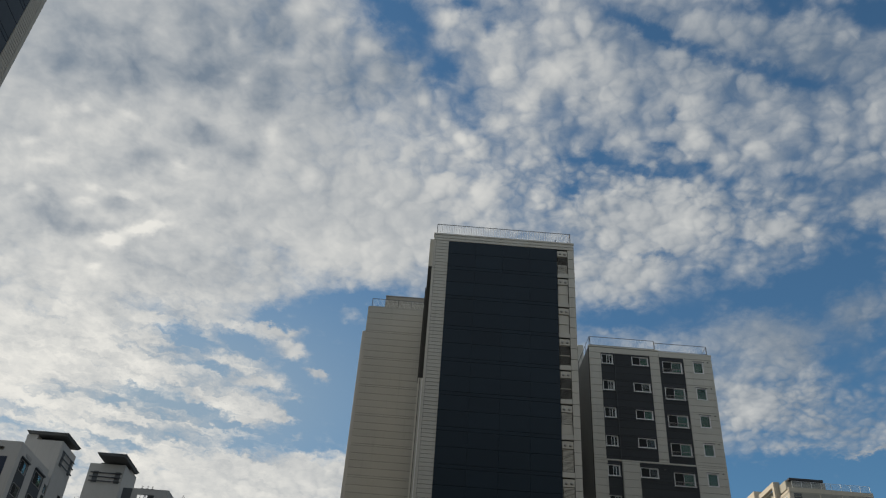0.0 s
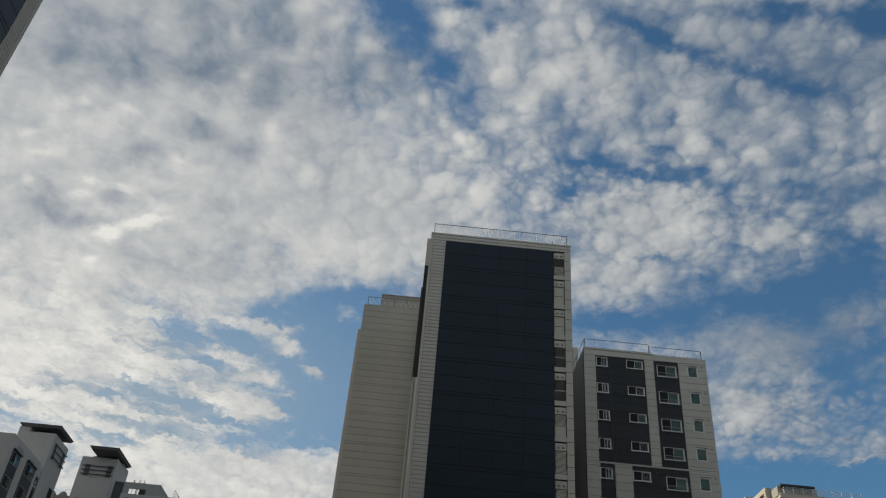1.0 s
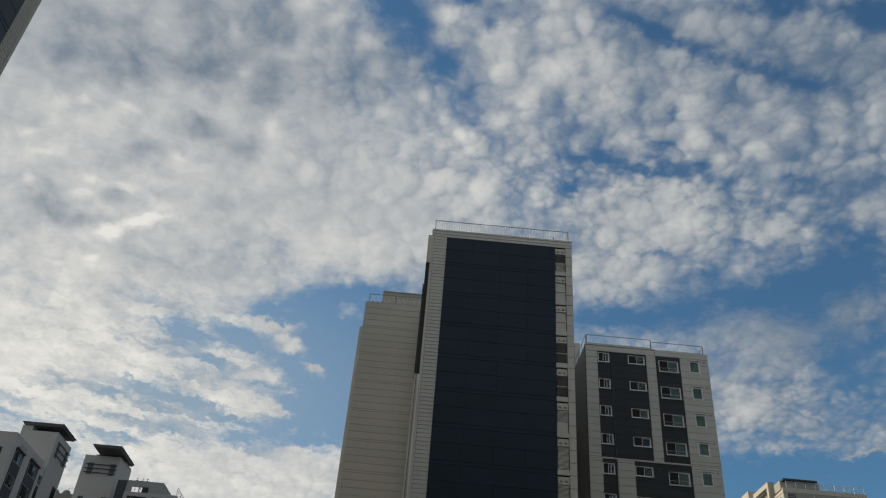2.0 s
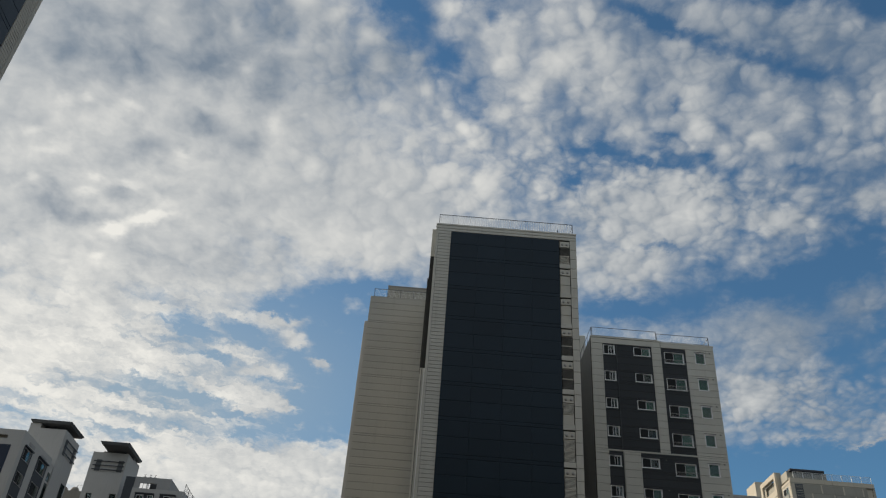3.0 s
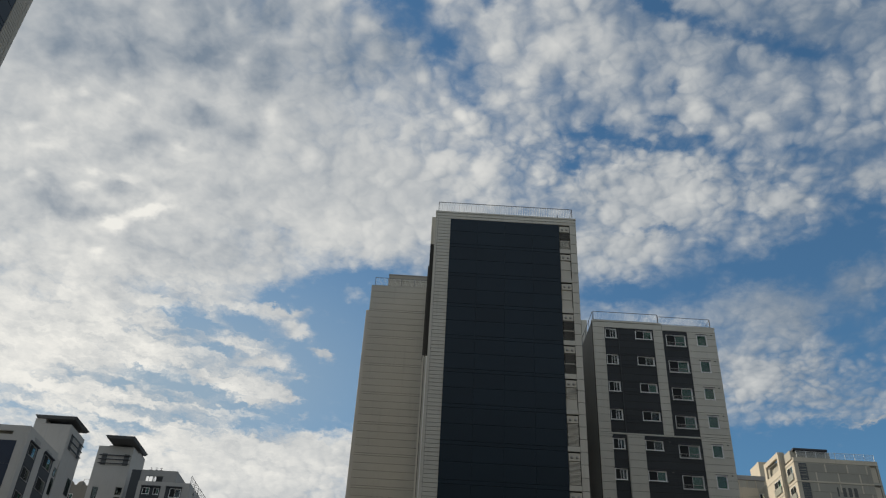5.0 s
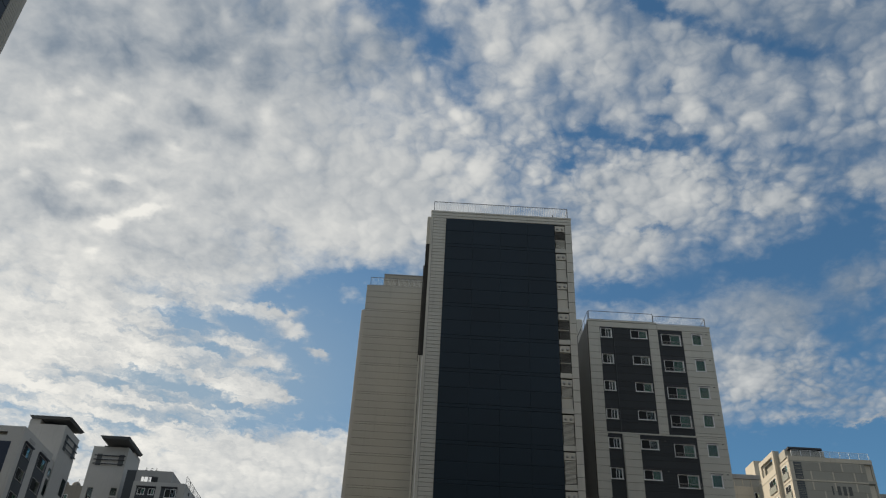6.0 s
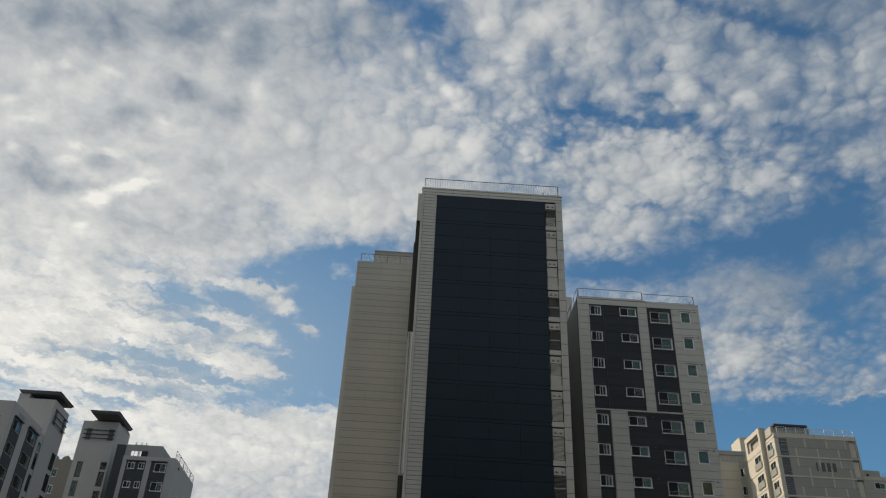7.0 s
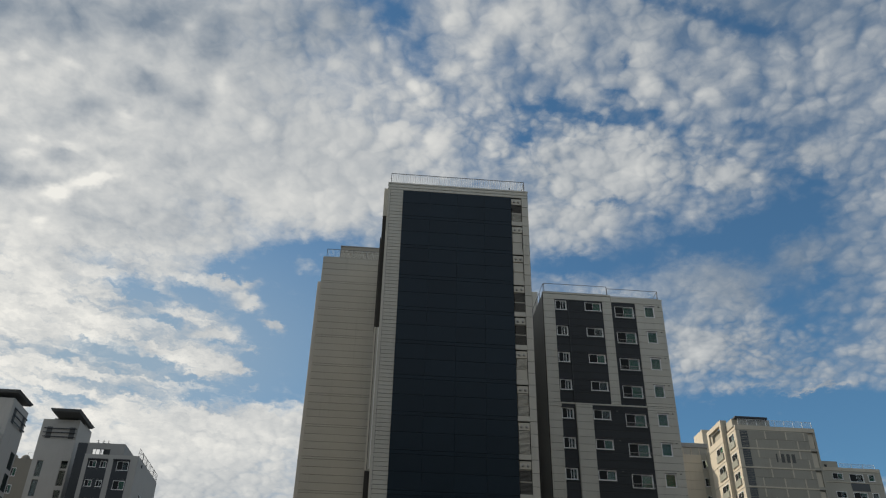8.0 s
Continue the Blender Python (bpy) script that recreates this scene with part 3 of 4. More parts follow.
        for dz in (0.0, 0.65, 1.30, 1.95, 2.60):
            if z - dz > 0.1:
                zl.append(z - dz)
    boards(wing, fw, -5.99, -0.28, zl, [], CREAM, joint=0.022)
    piece("coping", b, fw, -6.02, -0.28, -0.06, 0.30, 43.22, 43.34, CREAM, 0.01)
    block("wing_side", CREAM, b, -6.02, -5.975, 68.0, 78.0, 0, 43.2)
    block("wing_return", WHITE_PAINT, b, -6.42, -6.03, 69.4, 72.0, 0, 41.4, bevel=0.02)
    # continues unseen behind the tower to x 11.1, added to block the sun
    pent = block("roof_house", BACKING, b, -4.52, 11.1, 69.22, 80.0, 43.35, 45.33)
    boards(pent, front(69.22), -4.52, -0.28, [43.36, 44.0, 44.68, 45.33], [], PANEL_GREY)
    piece("coping", b, front(69.22), -4.56, -0.28, -0.08, 0.30, 45.34, 45.44, GREY_PAINT, 0.01)
    railing(b, fw, -5.74, -0.70, 43.34, 44.32, gap=0.12, post=1.26, thin=0.02)
    # link towards the next block
    link = block("link_wall", BACKING, b, 11.45, 15.5, 76.5, 80.0, 0, 45.8)
    boards(link, front(76.5), 11.45, 15.5, [45.8 - 0.93 * k for k in range(14)], [], CREAM_LIGHT)


def service_bay(b, f, u0, u1, z0, z1, k):
    """A recessed bay with a header holding two round vent caps and two louvred or plain shutters."""
    kinds = {0: ("dark", "slats"), 1: ("plain", "plain"), 2: ("plain", "plain"), 3: ("dark", "dark"), 4: ("darkslats", "darkslats"),
             5: ("slats", "plain"), 6: ("slats", "slats"), 7: ("slats", "slats"), 8: ("darkslats", "darkslats")}
    upper, lower = kinds.get(k, ("slats", "plain"))
    bay = block("service_bay", LOUVRE_PALE, b, u0, u1, 0.15, 0.60, z0, z1, world=f)
    head = z1 - 0.62
    piece("header", bay, f, u0 + 0.04, u1 - 0.01, 0.02, 0.145, head, z1 - 0.06, LOUVRE_PALE)
    for c in (u0 + 0.26, u1 - 0.22):
        bm = bmesh.new()
        bmesh.ops.create_uvsphere(bm, u_segments=12, v_segments=8, radius=0.12)
        bmesh.ops.transform(bm, matrix=Matrix.Translation((c, 0.02, head + 0.26)) @ Matrix.Diagonal((1, 0.7, 1, 1)), verts=bm.verts)
        part("vent_cap", bm, VENT, bay, "", f)
    mid = z0 + (head - z0) * 0.5
    for a, c, kind in ((mid + 0.04, head - 0.05, upper), (z0 + 0.05, mid - 0.04, lower)):
        mat = LOUVRE_DARK if kind.startswith("dark") else LOUVRE_PALE
        plain = kind == "plain"
        # slatted ones get a near-black back, which paints the shade between slats
        piece("shutter", bay, f, u0 + 0.04, u1 - 0.02, 0.09, 0.13, a, c, mat if plain else LOUVRE_GAP)
        if not plain:
            n = 9
            for i in range(n):
                z = a + (c - a) * (i + 0.2) / n
                m = Matrix.Translation((u0 + 0.06, 0.03, z)) @ Matrix.Rotation(radians(-20), 4, "X")
                put(new("louvre", slab_mesh(u1 - u0 - 0.10, 0.02, 0.055, mat, 0)), bay, f @ m)
    piece("rail", bay, f, u0 + 0.03, u1 - 0.01, 0.05, 0.13, mid - 0.035, mid + 0.035, LOUVRE_PALE)


# ---- the block set back to the side, with windows ----
def make_window_block():
    b = thing("apartment_building", 21.5, 76, "cream and charcoal apartment block with sliding windows and roof railing", "building")
    X0, X1, Y, TOP = 15.55, 27.54, 70.8, 42.55
    f = front(Y)
    cols = [(16.76, 17.86, -1.87, -0.85, 0.46), (19.69, 21.30, -1.82, -0.90, 0.5), (22.66, 24.56, -2.37, -1.15, 0.47), (25.66, 26.66, -2.20, -0.97, 0)]
    holes, spec = [], []
    rnd = random.Random(4)
    for k in range(15):
        base = TOP - STOREY * k
        for i, (u0, u1, a, c, split) in enumerate(cols):
            if base + a < 0.5:
                continue
            holes.append((u0, u1, base + a, base + c))
            spec.append((i, k, u0, u1, base + a, base + c, split))
    wall = wall_with_holes("wall", b, f, X0, X1, 0, TOP - 0.14, holes, BACKING, 0.0, 0.28)
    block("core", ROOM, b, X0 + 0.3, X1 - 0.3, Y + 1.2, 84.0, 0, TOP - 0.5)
    # grey where the front is cream: this flank's shade is in the colour
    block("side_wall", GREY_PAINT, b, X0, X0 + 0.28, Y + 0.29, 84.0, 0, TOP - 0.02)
    block("side_wall", CREAM, b, X1 - 0.28, X1, Y + 0.29, 84.0, 0, TOP - 0.16)
    block("roof", GREY_PAINT, b, X0 + 0.28, X1 - 0.28, Y + 0.28, 84.0, TOP - 0.5, TOP - 0.3)
    piece("coping", b, f, X0 - 0.03, 22.35, -0.10, 0.30, TOP - 0.13, TOP + 0.03, CREAM_LIGHT, 0.01)
    piece("coping", b, f, 22.36, X1 + 0.03, -0.06, 0.30, TOP - 0.26, TOP - 0.10, CREAM_LIGHT, 0.01)
    change = 31.05
    third = [TOP - 0.14 - 0.59] + [TOP - 0.73 - STOREY / 4 * k for k in range(1, 60)]
    third = [z for z in third if z > 0.1]
    upper = [TOP - 0.14] + [z for z in third if z > change + 0.1] + [change]
    lower = [change - 0.16] + [z for z in third if z < change - 0.3] + [0.1]
    # fields: u0, u1, material
    top_lines = [TOP - 0.14, TOP - 0.73]
    boards(wall, f, X0, X1, top_lines, [], CREAM_LIGHT, cols=[X0, 22.36, X1])
    mid_lines = [TOP - 0.73] + upper[2:]
    for u0, u1, m in ((X0, 16.70, CREAM_LIGHT), (16.70, 21.45, CHARCOAL), (21.45, 22.38, CREAM_LIGHT), (22.38, 24.76, CHARCOAL), (24.76, X1, CREAM_LIGHT)):
        boards(wall, f, u0, u1, mid_lines, holes, m, joint=0.024, proud=0.05 if m is CREAM_LIGHT else 0.02)
    for u0, u1, m in ((X0, 16.78, CREAM_LIGHT), (16.78, 18.04, CHARCOAL), (18.04, 19.66, CREAM_LIGHT), (19.66, 24.80, CHARCOAL), (24.80, X1, CREAM_LIGHT)):
        boards(wall, f, u0, u1, lower, holes, m, joint=0.024, proud=0.05 if m is CREAM_LIGHT else 0.02)
    piece("band", wall, f, 16.70, 24.78, -0.05, 0.0, change - 0.15, change - 0.01, CREAM_LIGHT)
    piece("cladding_board", wall, f, X0, 16.69, -0.035, 0.0, change - 0.15, change - 0.01, CREAM_LIGHT)
    piece("cladding_board", wall, f, 24.79, X1, -0.035, 0.0, change - 0.15, change - 0.01, CREAM_LIGHT)
    piece("downpipe", b, f, 18.06, 18.14, -0.14, -0.06, 0.2, change - 0.2, CREAM)
    piece("downpipe", b, f, 17.98, 18.05, -0.10, -0.03, change, TOP - 0.8, DARK_PAINT)
    block("roof_house", CREAM_LIGHT, b, X0 + 0.1, 16.25, 76.5, 80.0, TOP - 0.29, 45.8, bevel=0.02)
    for i, k, u0, u1, z0, z1, split in spec:
        blind = ("none", "right", "right", "both")[i]
        if i == 1 and rnd.random() < 0.2:
            blind = "none"
        window(b, f, u0, u1, z0, z1, split, blind, i != 3, grille=(i == 2), trim=0.062, ribs=1 if i == 0 else 0)
        if i == 3:
            # thin dark strip, the shadow line over these windows put in as colour
            piece("hood", b, f, u0 - 0.04, u1 + 0.08, -0.075, -0.052, z1 + 0.006, z1 + 0.05, DARK_STEEL, 0)
    for k in range(15):
        for u in (21.82, 27.05):
            z = TOP - 1.02 - STOREY * k
            if z > 1:
                piece("wall_vent", b, f, u, u + 0.15, -0.10, -0.052, z, z + 0.09, LOUVRE_PALE if u < 25 and z > change else LOUVRE_DARK)
    railing(b, f, 15.70, 22.06, TOP + 0.03, 43.62, w=0.05, gap=0.13, post=6.4, thin=0.006)
    railing(b, f, 22.06, 27.20, TOP - 0.1, 43.42, w=0.05, gap=0.13, post=5.2, thin=0.006)
    railing(b, side_left(15.62), -82.0, -Y - 0.1, TOP, 43.60, w=0.0, gap=0.0, post=2.0)
    railing(b, side_right(27.25), Y + 0.1, 80.0, TOP - 0.1, 43.42, w=0.0, gap=0.0, post=2.0)


make_tower()
make_window_block()


# ---- the block close by: only the far end of its dark wall shows ----
def make_near_block():
    b = thing("apartment_building", -30, 28, "tall apartment block with navy end wall and pale boarded edge", "building")
    X, Y0, Y1, TOP = -25.2, 21.0, 33.98, 43.5
    f = side_right(X)
    wall = block("wall", BACKING, b, X - 0.3, X, Y0, Y1, 0, TOP - 0.1)
    block("core", CREAM, b, -48.0, X - 0.31, Y0 + 0.02, Y1 - 0.02, 0, TOP - 0.2)
    lines = [42.78 - STOREY / 12 * k for k in range(184) if 42.78 - STOREY / 12 * k > 0.1]
    PE = 32.72
    boards(wall, f, PE, Y1 - 0.30, lines, [], CREAM, joint=0.024)
    step = [42.78 - STOREY * k for k in range(16) if 42.78 - STOREY * k > 0]
    boards(wall, f, Y1 - 0.30, Y1, step, [], CREAM, joint=0.004)
    dark_lines = [42.78 - STOREY * k - dz for k in range(15) for dz in (0.0, 1.22, 2.50) if 42.78 - STOREY * k - dz > 0.1]
    boards(wall, f, 22.6, PE, dark_lines, [], NAVY, "dark_panel", proud=0.04, joint=0.035, cols=[22.6, 25.1, 27.6, 30.1, PE])
    boards(wall, f, Y0, 22.6, lines[::4], [], CREAM_LIGHT)
    boards(wall, f, Y0, Y1, [42.79, TOP - 0.1], [], CREAM_LIGHT)
    piece("coping", b, f, Y0 - 0.02, Y1 + 0.02, -0.07, 0.35, TOP - 0.09, TOP, CREAM_LIGHT, 0.01)
    railing(b, f, Y0 + 0.2, Y1 - 0.2, TOP, 44.5, gap=0.12, post=2.8)


def canopy(parent, x0, x1, y0, y1, z0, z1):
    """A thin flat roof slab with a chamfered edge over an open roof storey."""
    bm = bmesh.new()
    solid(bm, x0, x1, y0, y1, z0, z1)
    low = [v for v in bm.verts if v.co.z < z0 + 1e-4]
    cx, cy = (x0 + x1) / 2, (y0 + y1) / 2
    for v in low:
        v.co.x += 0.25 if v.co.x < cx else -0.25
        v.co.y += 0.25 if v.co.y < cy else -0.25
    return part("roof_slab", bm, SLATE, parent, "dark flat roof slab")


def bar_motif(parent, face, u0, u1, z0, z1):
    """Two dark recess strips crossed by three horizontal bars."""
    w = (u1 - u0)
    for a in (u0 + 0.07 * w, u1 - 0.22 * w):
        piece("recess_strip", parent, face, a, a + 0.17 * w, -0.03, 0.0, z0 - 0.2, z1 + 0.3, SLATE)
    for k in range(3):
        z = z0 + (z1 - z0) * k / 2
        piece("bar", parent, face, u0, u1, -0.30, -0.20, z - 0.07, z + 0.07, DARK_STEEL)


def stair_windows(parent, wall_face, cols, rows):
    for u0, u1 in cols:
        for z0, z1 in rows:
            w = piece("window", parent, wall_face, u0, u1, -0.03, -0.002, z0, z1, DARK_STEEL, 0)
            piece("pane", w, wall_face, u0 + 0.05, u1 - 0.05, -0.045, -0.032, z0 + 0.05, z1 - 0.05, GLASS, 0)


# ---- distant white towers ----
def make_distant_dark_end():
    b = thing("apartment_building", -52, 101, "distant white apartment block with navy panel and roof canopy", "building", "distant towers")
    X, Y, TOP = -47.08, 96.0, 38.02
    f, s = front(Y), side_right(X)
    slot = (-56.0, -48.95, 36.86, 37.30)
    wall_with_holes("wall", b, f, -64.0, X - 0.32, 0, TOP, [slot], WHITE_PAINT, 0, 0.3)
    block("slot_back", DULL_CREAM, b, -56.2, -48.9, Y + 0.5, Y + 0.6, 36.8, 37.5)
    for k, (u0, u1) in enumerate(((-63.0, -59.5), (-59.48, -55.8), (-55.78, -52.0), (-51.98, -48.2))):
        for j in range(13):
            z = 36.12 - 2.8 * j
            piece("dark_panel", b, f, u0, u1, -0.04, 0.0, max(z - 2.78, 0.05), z, NAVY_HAZED)
    # the painted block number, as plain bars
    for u in (-53.0, -52.15, -51.3, -50.45):
        piece("number_bar", b, f, u, u + 0.30, -0.055, -0.041, 32.05, 32.95, GREY_PAINT, 0)
    cols = [(97.3, 99.3, -2.97, -1.62), (101.8, 104.2, -2.82, -1.32)]
    holes = [(u0, u1, TOP - 2.81 * k + a, TOP - 2.81 * k + c) for k in range(13) for u0, u1, a, c in cols]
    wall_with_holes("wall", b, s, Y, 105.4, 0, TOP, holes, WHITE_PAINT, 0, 0.3)
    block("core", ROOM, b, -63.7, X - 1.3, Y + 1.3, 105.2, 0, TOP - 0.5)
    block("roof", GREY_PAINT, b, -64, X - 0.3, Y + 0.3, 105.4, TOP - 0.5, TOP - 0.3)
    for (u0, u1), (w0, w1, a, c) in zip(((97.0, 99.6), (101.4, 104.6)), cols):
        field = [TOP + c + 0.12] + [TOP - 2.81 * k + z for k in range(13) for z in (a, a - 1.4 + 0.05) if TOP - 2.81 * k + z > 0.1]
        boards(b, s, u0, u1, field, holes, SLATE_BLUE, "dark_panel", proud=0.04, joint=0.02)
        piece("hood", b, s, u0, u1, -0.25, -0.045, TOP + c + 0.10, TOP + c + 0.24, DARK_STEEL)
    for k in range(5):
        for u0, u1, a, c in cols:
            window(b, s, u0, u1, TOP - 2.81 * k + a, TOP - 2.81 * k + c, 0.5, ("right", "none")[k % 2], False, frame_mat=GREY_PAINT)
    # stair core with its canopy
    t = block("stair_core", WHITE_PAINT, b, -52.0, X, 106.6, 112.0, 0, 42.52)
    block("stair_core_head", WHITE_PAINT, b, -52.0, -50.6, 106.6, 111.4, 42.53, 43.16)
    block("roof_house", DARK_PAINT, b, -50.58, -49.0, 108.0, 111.4, 42.53, 43.16)
    canopy(b, -52.05, -46.50, 106.1, 111.5, 43.17, 43.50)
    block("link", WHITE_PAINT, b, -60.0, X - 0.1, 105.41, 106.58, 0, 37.5)
    sc = side_right(X)
    bar_motif(b, sc, 107.2, 111.7, 39.75, 41.35)
    stair_windows(b, side_right(X - 0.1), [(105.62, 106.45)], [(35.29, 36.39)] + [(35.05 - 2.8 * k - 2.1, 35.05 - 2.8 * k) for k in range(5)])
    stair_windows(b, sc, [(110.3, 111.6)], [(36.6 - 2.8 * k - 2.2, 36.6 - 2.8 * k) for k in range(6)])
    for u in (98.0, 102.0):
        piece("relief_mark", b, s, u, u + 1.7, -0.05, 0.0, 36.95, 37.35, GREY_PAINT)


def make_distant_stair_tower():
    b = thing("stair_tower", -46.6, 126, "distant white stair tower with dark bars and flat roof canopy", "tower", "distant towers")
    X0, X1, Y, TOP = -49.26, -43.94, 123.0, 45.80
    f = front(Y)
    left = [(-48.5, -47.65), (-45.12, -44.2)]
    holes = []
    for k in range(14):
        z = 39.55 - 2.8 * k
        if z - 2.4 > 0.5:
            holes.append((left[0][0], left[0][1], z - 2.35, z))
            holes.append((left[1][0], left[1][1], z - 1.05, z + 0.1) if k == 0 else (left[1][0], left[1][1], z - 0.75, z + 1.45))
    holes = [h for h in holes if h[3] - h[2] > 0.3]
    wall_with_holes("wall", b, f, X0, X1, 0, TOP, holes, WHITE_PAINT, 0, 0.3)
    block("core", DARK_PAINT, b, X0 + 0.02, X1 - 0.31, Y + 0.36, 129.0, 0, TOP - 0.1)
    block("side_wall", WHITE_PAINT, b, X1 - 0.3, X1, Y + 0.3, 129.0, 0, TOP)
    for h in holes:
        w = piece("window", b, f, h[0], h[1], 0.20, 0.24, h[2], h[3], DARK_STEEL, 0)
        piece("pane", w, f, h[0] + 0.04, h[1] - 0.04, 0.185, 0.198, h[2] + 0.04, h[3] - 0.04, GLASS, 0)
    block("roof_house", DARK_PAINT, b, -47.9, -44.9, 123.5, 128.5, TOP + 0.01, 46.12)
    block("roof_fin", GREY_PAINT, b, -44.6, -44.35, 123.6, 124.6, TOP + 0.01, 46.12)
    canopy(b, -47.65, -43.28, 120.2, 127.8, 46.13, 46.50)
    block("roof_pier", WHITE_PAINT, b, -45.0, X1, 125.6, 128.9, TOP + 0.01, 46.12)
    bar_motif(b, f, -48.75, -44.1, 43.1, 44.35)


def make_distant_window_block():
    b = thing("apartment_building", -36, 126, "distant white and charcoal apartment block with roof railing", "building", "distant towers")
    X0, X1, Y, TOP = -40.7, -33.3, 119.0, 39.55
    f, s = front(Y), side_right(X1)
    cols = [(-39.85, -38.85, -1.85, -0.92), (-38.3, -37.5, -1.85, -0.92), (-36.0, -34.4, -2.15, -0.88)]
    holes = [(u0, u1, TOP - 2.72 * k + a, TOP - 2.72 * k + c) for k in range(13) for u0, u1, a, c in cols]
    wall_with_holes("wall", b, f, X0, X1, 0, TOP, holes, WHITE_PAINT, 0, 0.3)
    block("side_wall", WHITE_PAINT, b, X1 - 0.3, X1, Y + 0.31, 131.8, 0, TOP)
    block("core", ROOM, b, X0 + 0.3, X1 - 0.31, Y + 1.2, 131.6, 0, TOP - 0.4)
    block("roof", GREY_PAINT, b, X0, X1 - 0.31, Y + 0.31, 131.6, TOP - 0.39, TOP - 0.2)
    # dark field round the windows
    for u0, u1, z in ((-40.1, -37.35, -0.78), (-36.6, -34.3, -0.74)):
        lines = [TOP + z] + [TOP + z - 1.30 - 1.36 * k for k in range(26) if TOP + z - 1.30 - 1.36 * k > 0.1]
        boards(b, f, u0, u1, lines, holes, SLATE_BLUE, "dark_panel", proud=0.04, joint=0.02)
        piece("hood", b, f, u0, u1, -0.25, -0.045, TOP + z - 0.02, TOP + z + 0.12, DARK_STEEL)
    for k in range(5):
        for i, (u0, u1, a, c) in enumerate(cols):
            window(b, f, u0, u1, TOP - 2.72 * k + a, TOP - 2.72 * k + c, 0.5, ("right", "both", "none")[(k + i) % 3], False)
    # open roof storey behind the parapet
    hole = (-40.5, -39.45, 40.1, 41.0)
    dark = (-39.4, -38.0, 40.1, 41.0)
    wall_with_holes("roof_storey_wall", b, front(121.0), -41.3, -36.05, 39.0, 41.85, [hole, dark], GREY_PAINT, 0, 0.3)
    block("roof_storey_back", DARK_PAINT, b, -39.4, -37.9, 122.4, 122.6, 39.6, 41.84)
    block("roof_storey_wall", GREY_PAINT, b, -36.35, -36.05, 121.31, 127.0, 39.0, 41.85)
    block("recess_wall", SLATE_BLUE, b, -42.7, -41.32, 121.05, 122.9, 0, 41.80)
    railing(b, s, 119.3, 131.6, TOP, 40.75, w=0.05, gap=0.55, post=2.4, mat=DARK_STEEL)
    piece("wall_vent", b, s, 121.4, 121.8, -0.1, 0.0, TOP - 0.9, TOP - 0.55, DARK_STEEL)
    for u in (-41.0, -40.2, -39.5):
        m = block("antenna", DARK_STEEL, b, u, u + 0.05, 124.0, 124.05, 41.0, 43.3)
        for j, z in enumerate((42.6, 42.9, 43.2)):
            block("aerial_rod", DARK_STEEL, m, u - 0.25 + 0.05 * j, u + 0.30 - 0.05 * j, 124.0, 124.04, z - 0.04, z)
    for k in range(4):
        window(b, s, 123.0, 124.4, 34.0 - 2.8 * k, 35.3 - 2.8 * k, 0.5, "none", False)


def make_cream_house():
    b = thing("apartment_building", -58, 145, "cream block with rounded roof hoods behind the white towers", "building", "distant towers")
    f = front(140.0)
    holes = [(-59.2, -58.1, 42.0 - 2.8 * k, 43.4 - 2.8 * k) for k in range(4)]
    wall_with_holes("wall", b, f, -62.5, -54.5, 0, 44.95, holes, DULL_CREAM, 0, 0.3)
    block("core", ROOM, b, -62.2, -54.8, 141.3, 150, 0, 44.5)
    for h in holes:
        window(b, f, *h, 0.5, "right", False)
    for x in (-59.4, -57.5):
        bm = bmesh.new()
        bmesh.ops.create_uvsphere(bm, u_segments=16, v_segments=10, radius=0.75)
        bmesh.ops.transform(bm, matrix=Matrix.Translation((x, 140.9, 45.0)) @ Matrix.Diagonal((1, 1, 1.15, 1)), verts=bm.verts)
        part("roof_hood", bm, DULL_CREAM, b)
    railing(b, f, -57.0, -54.6, 44.95, 46.0, w=0.1, gap=0.0, post=1.2)


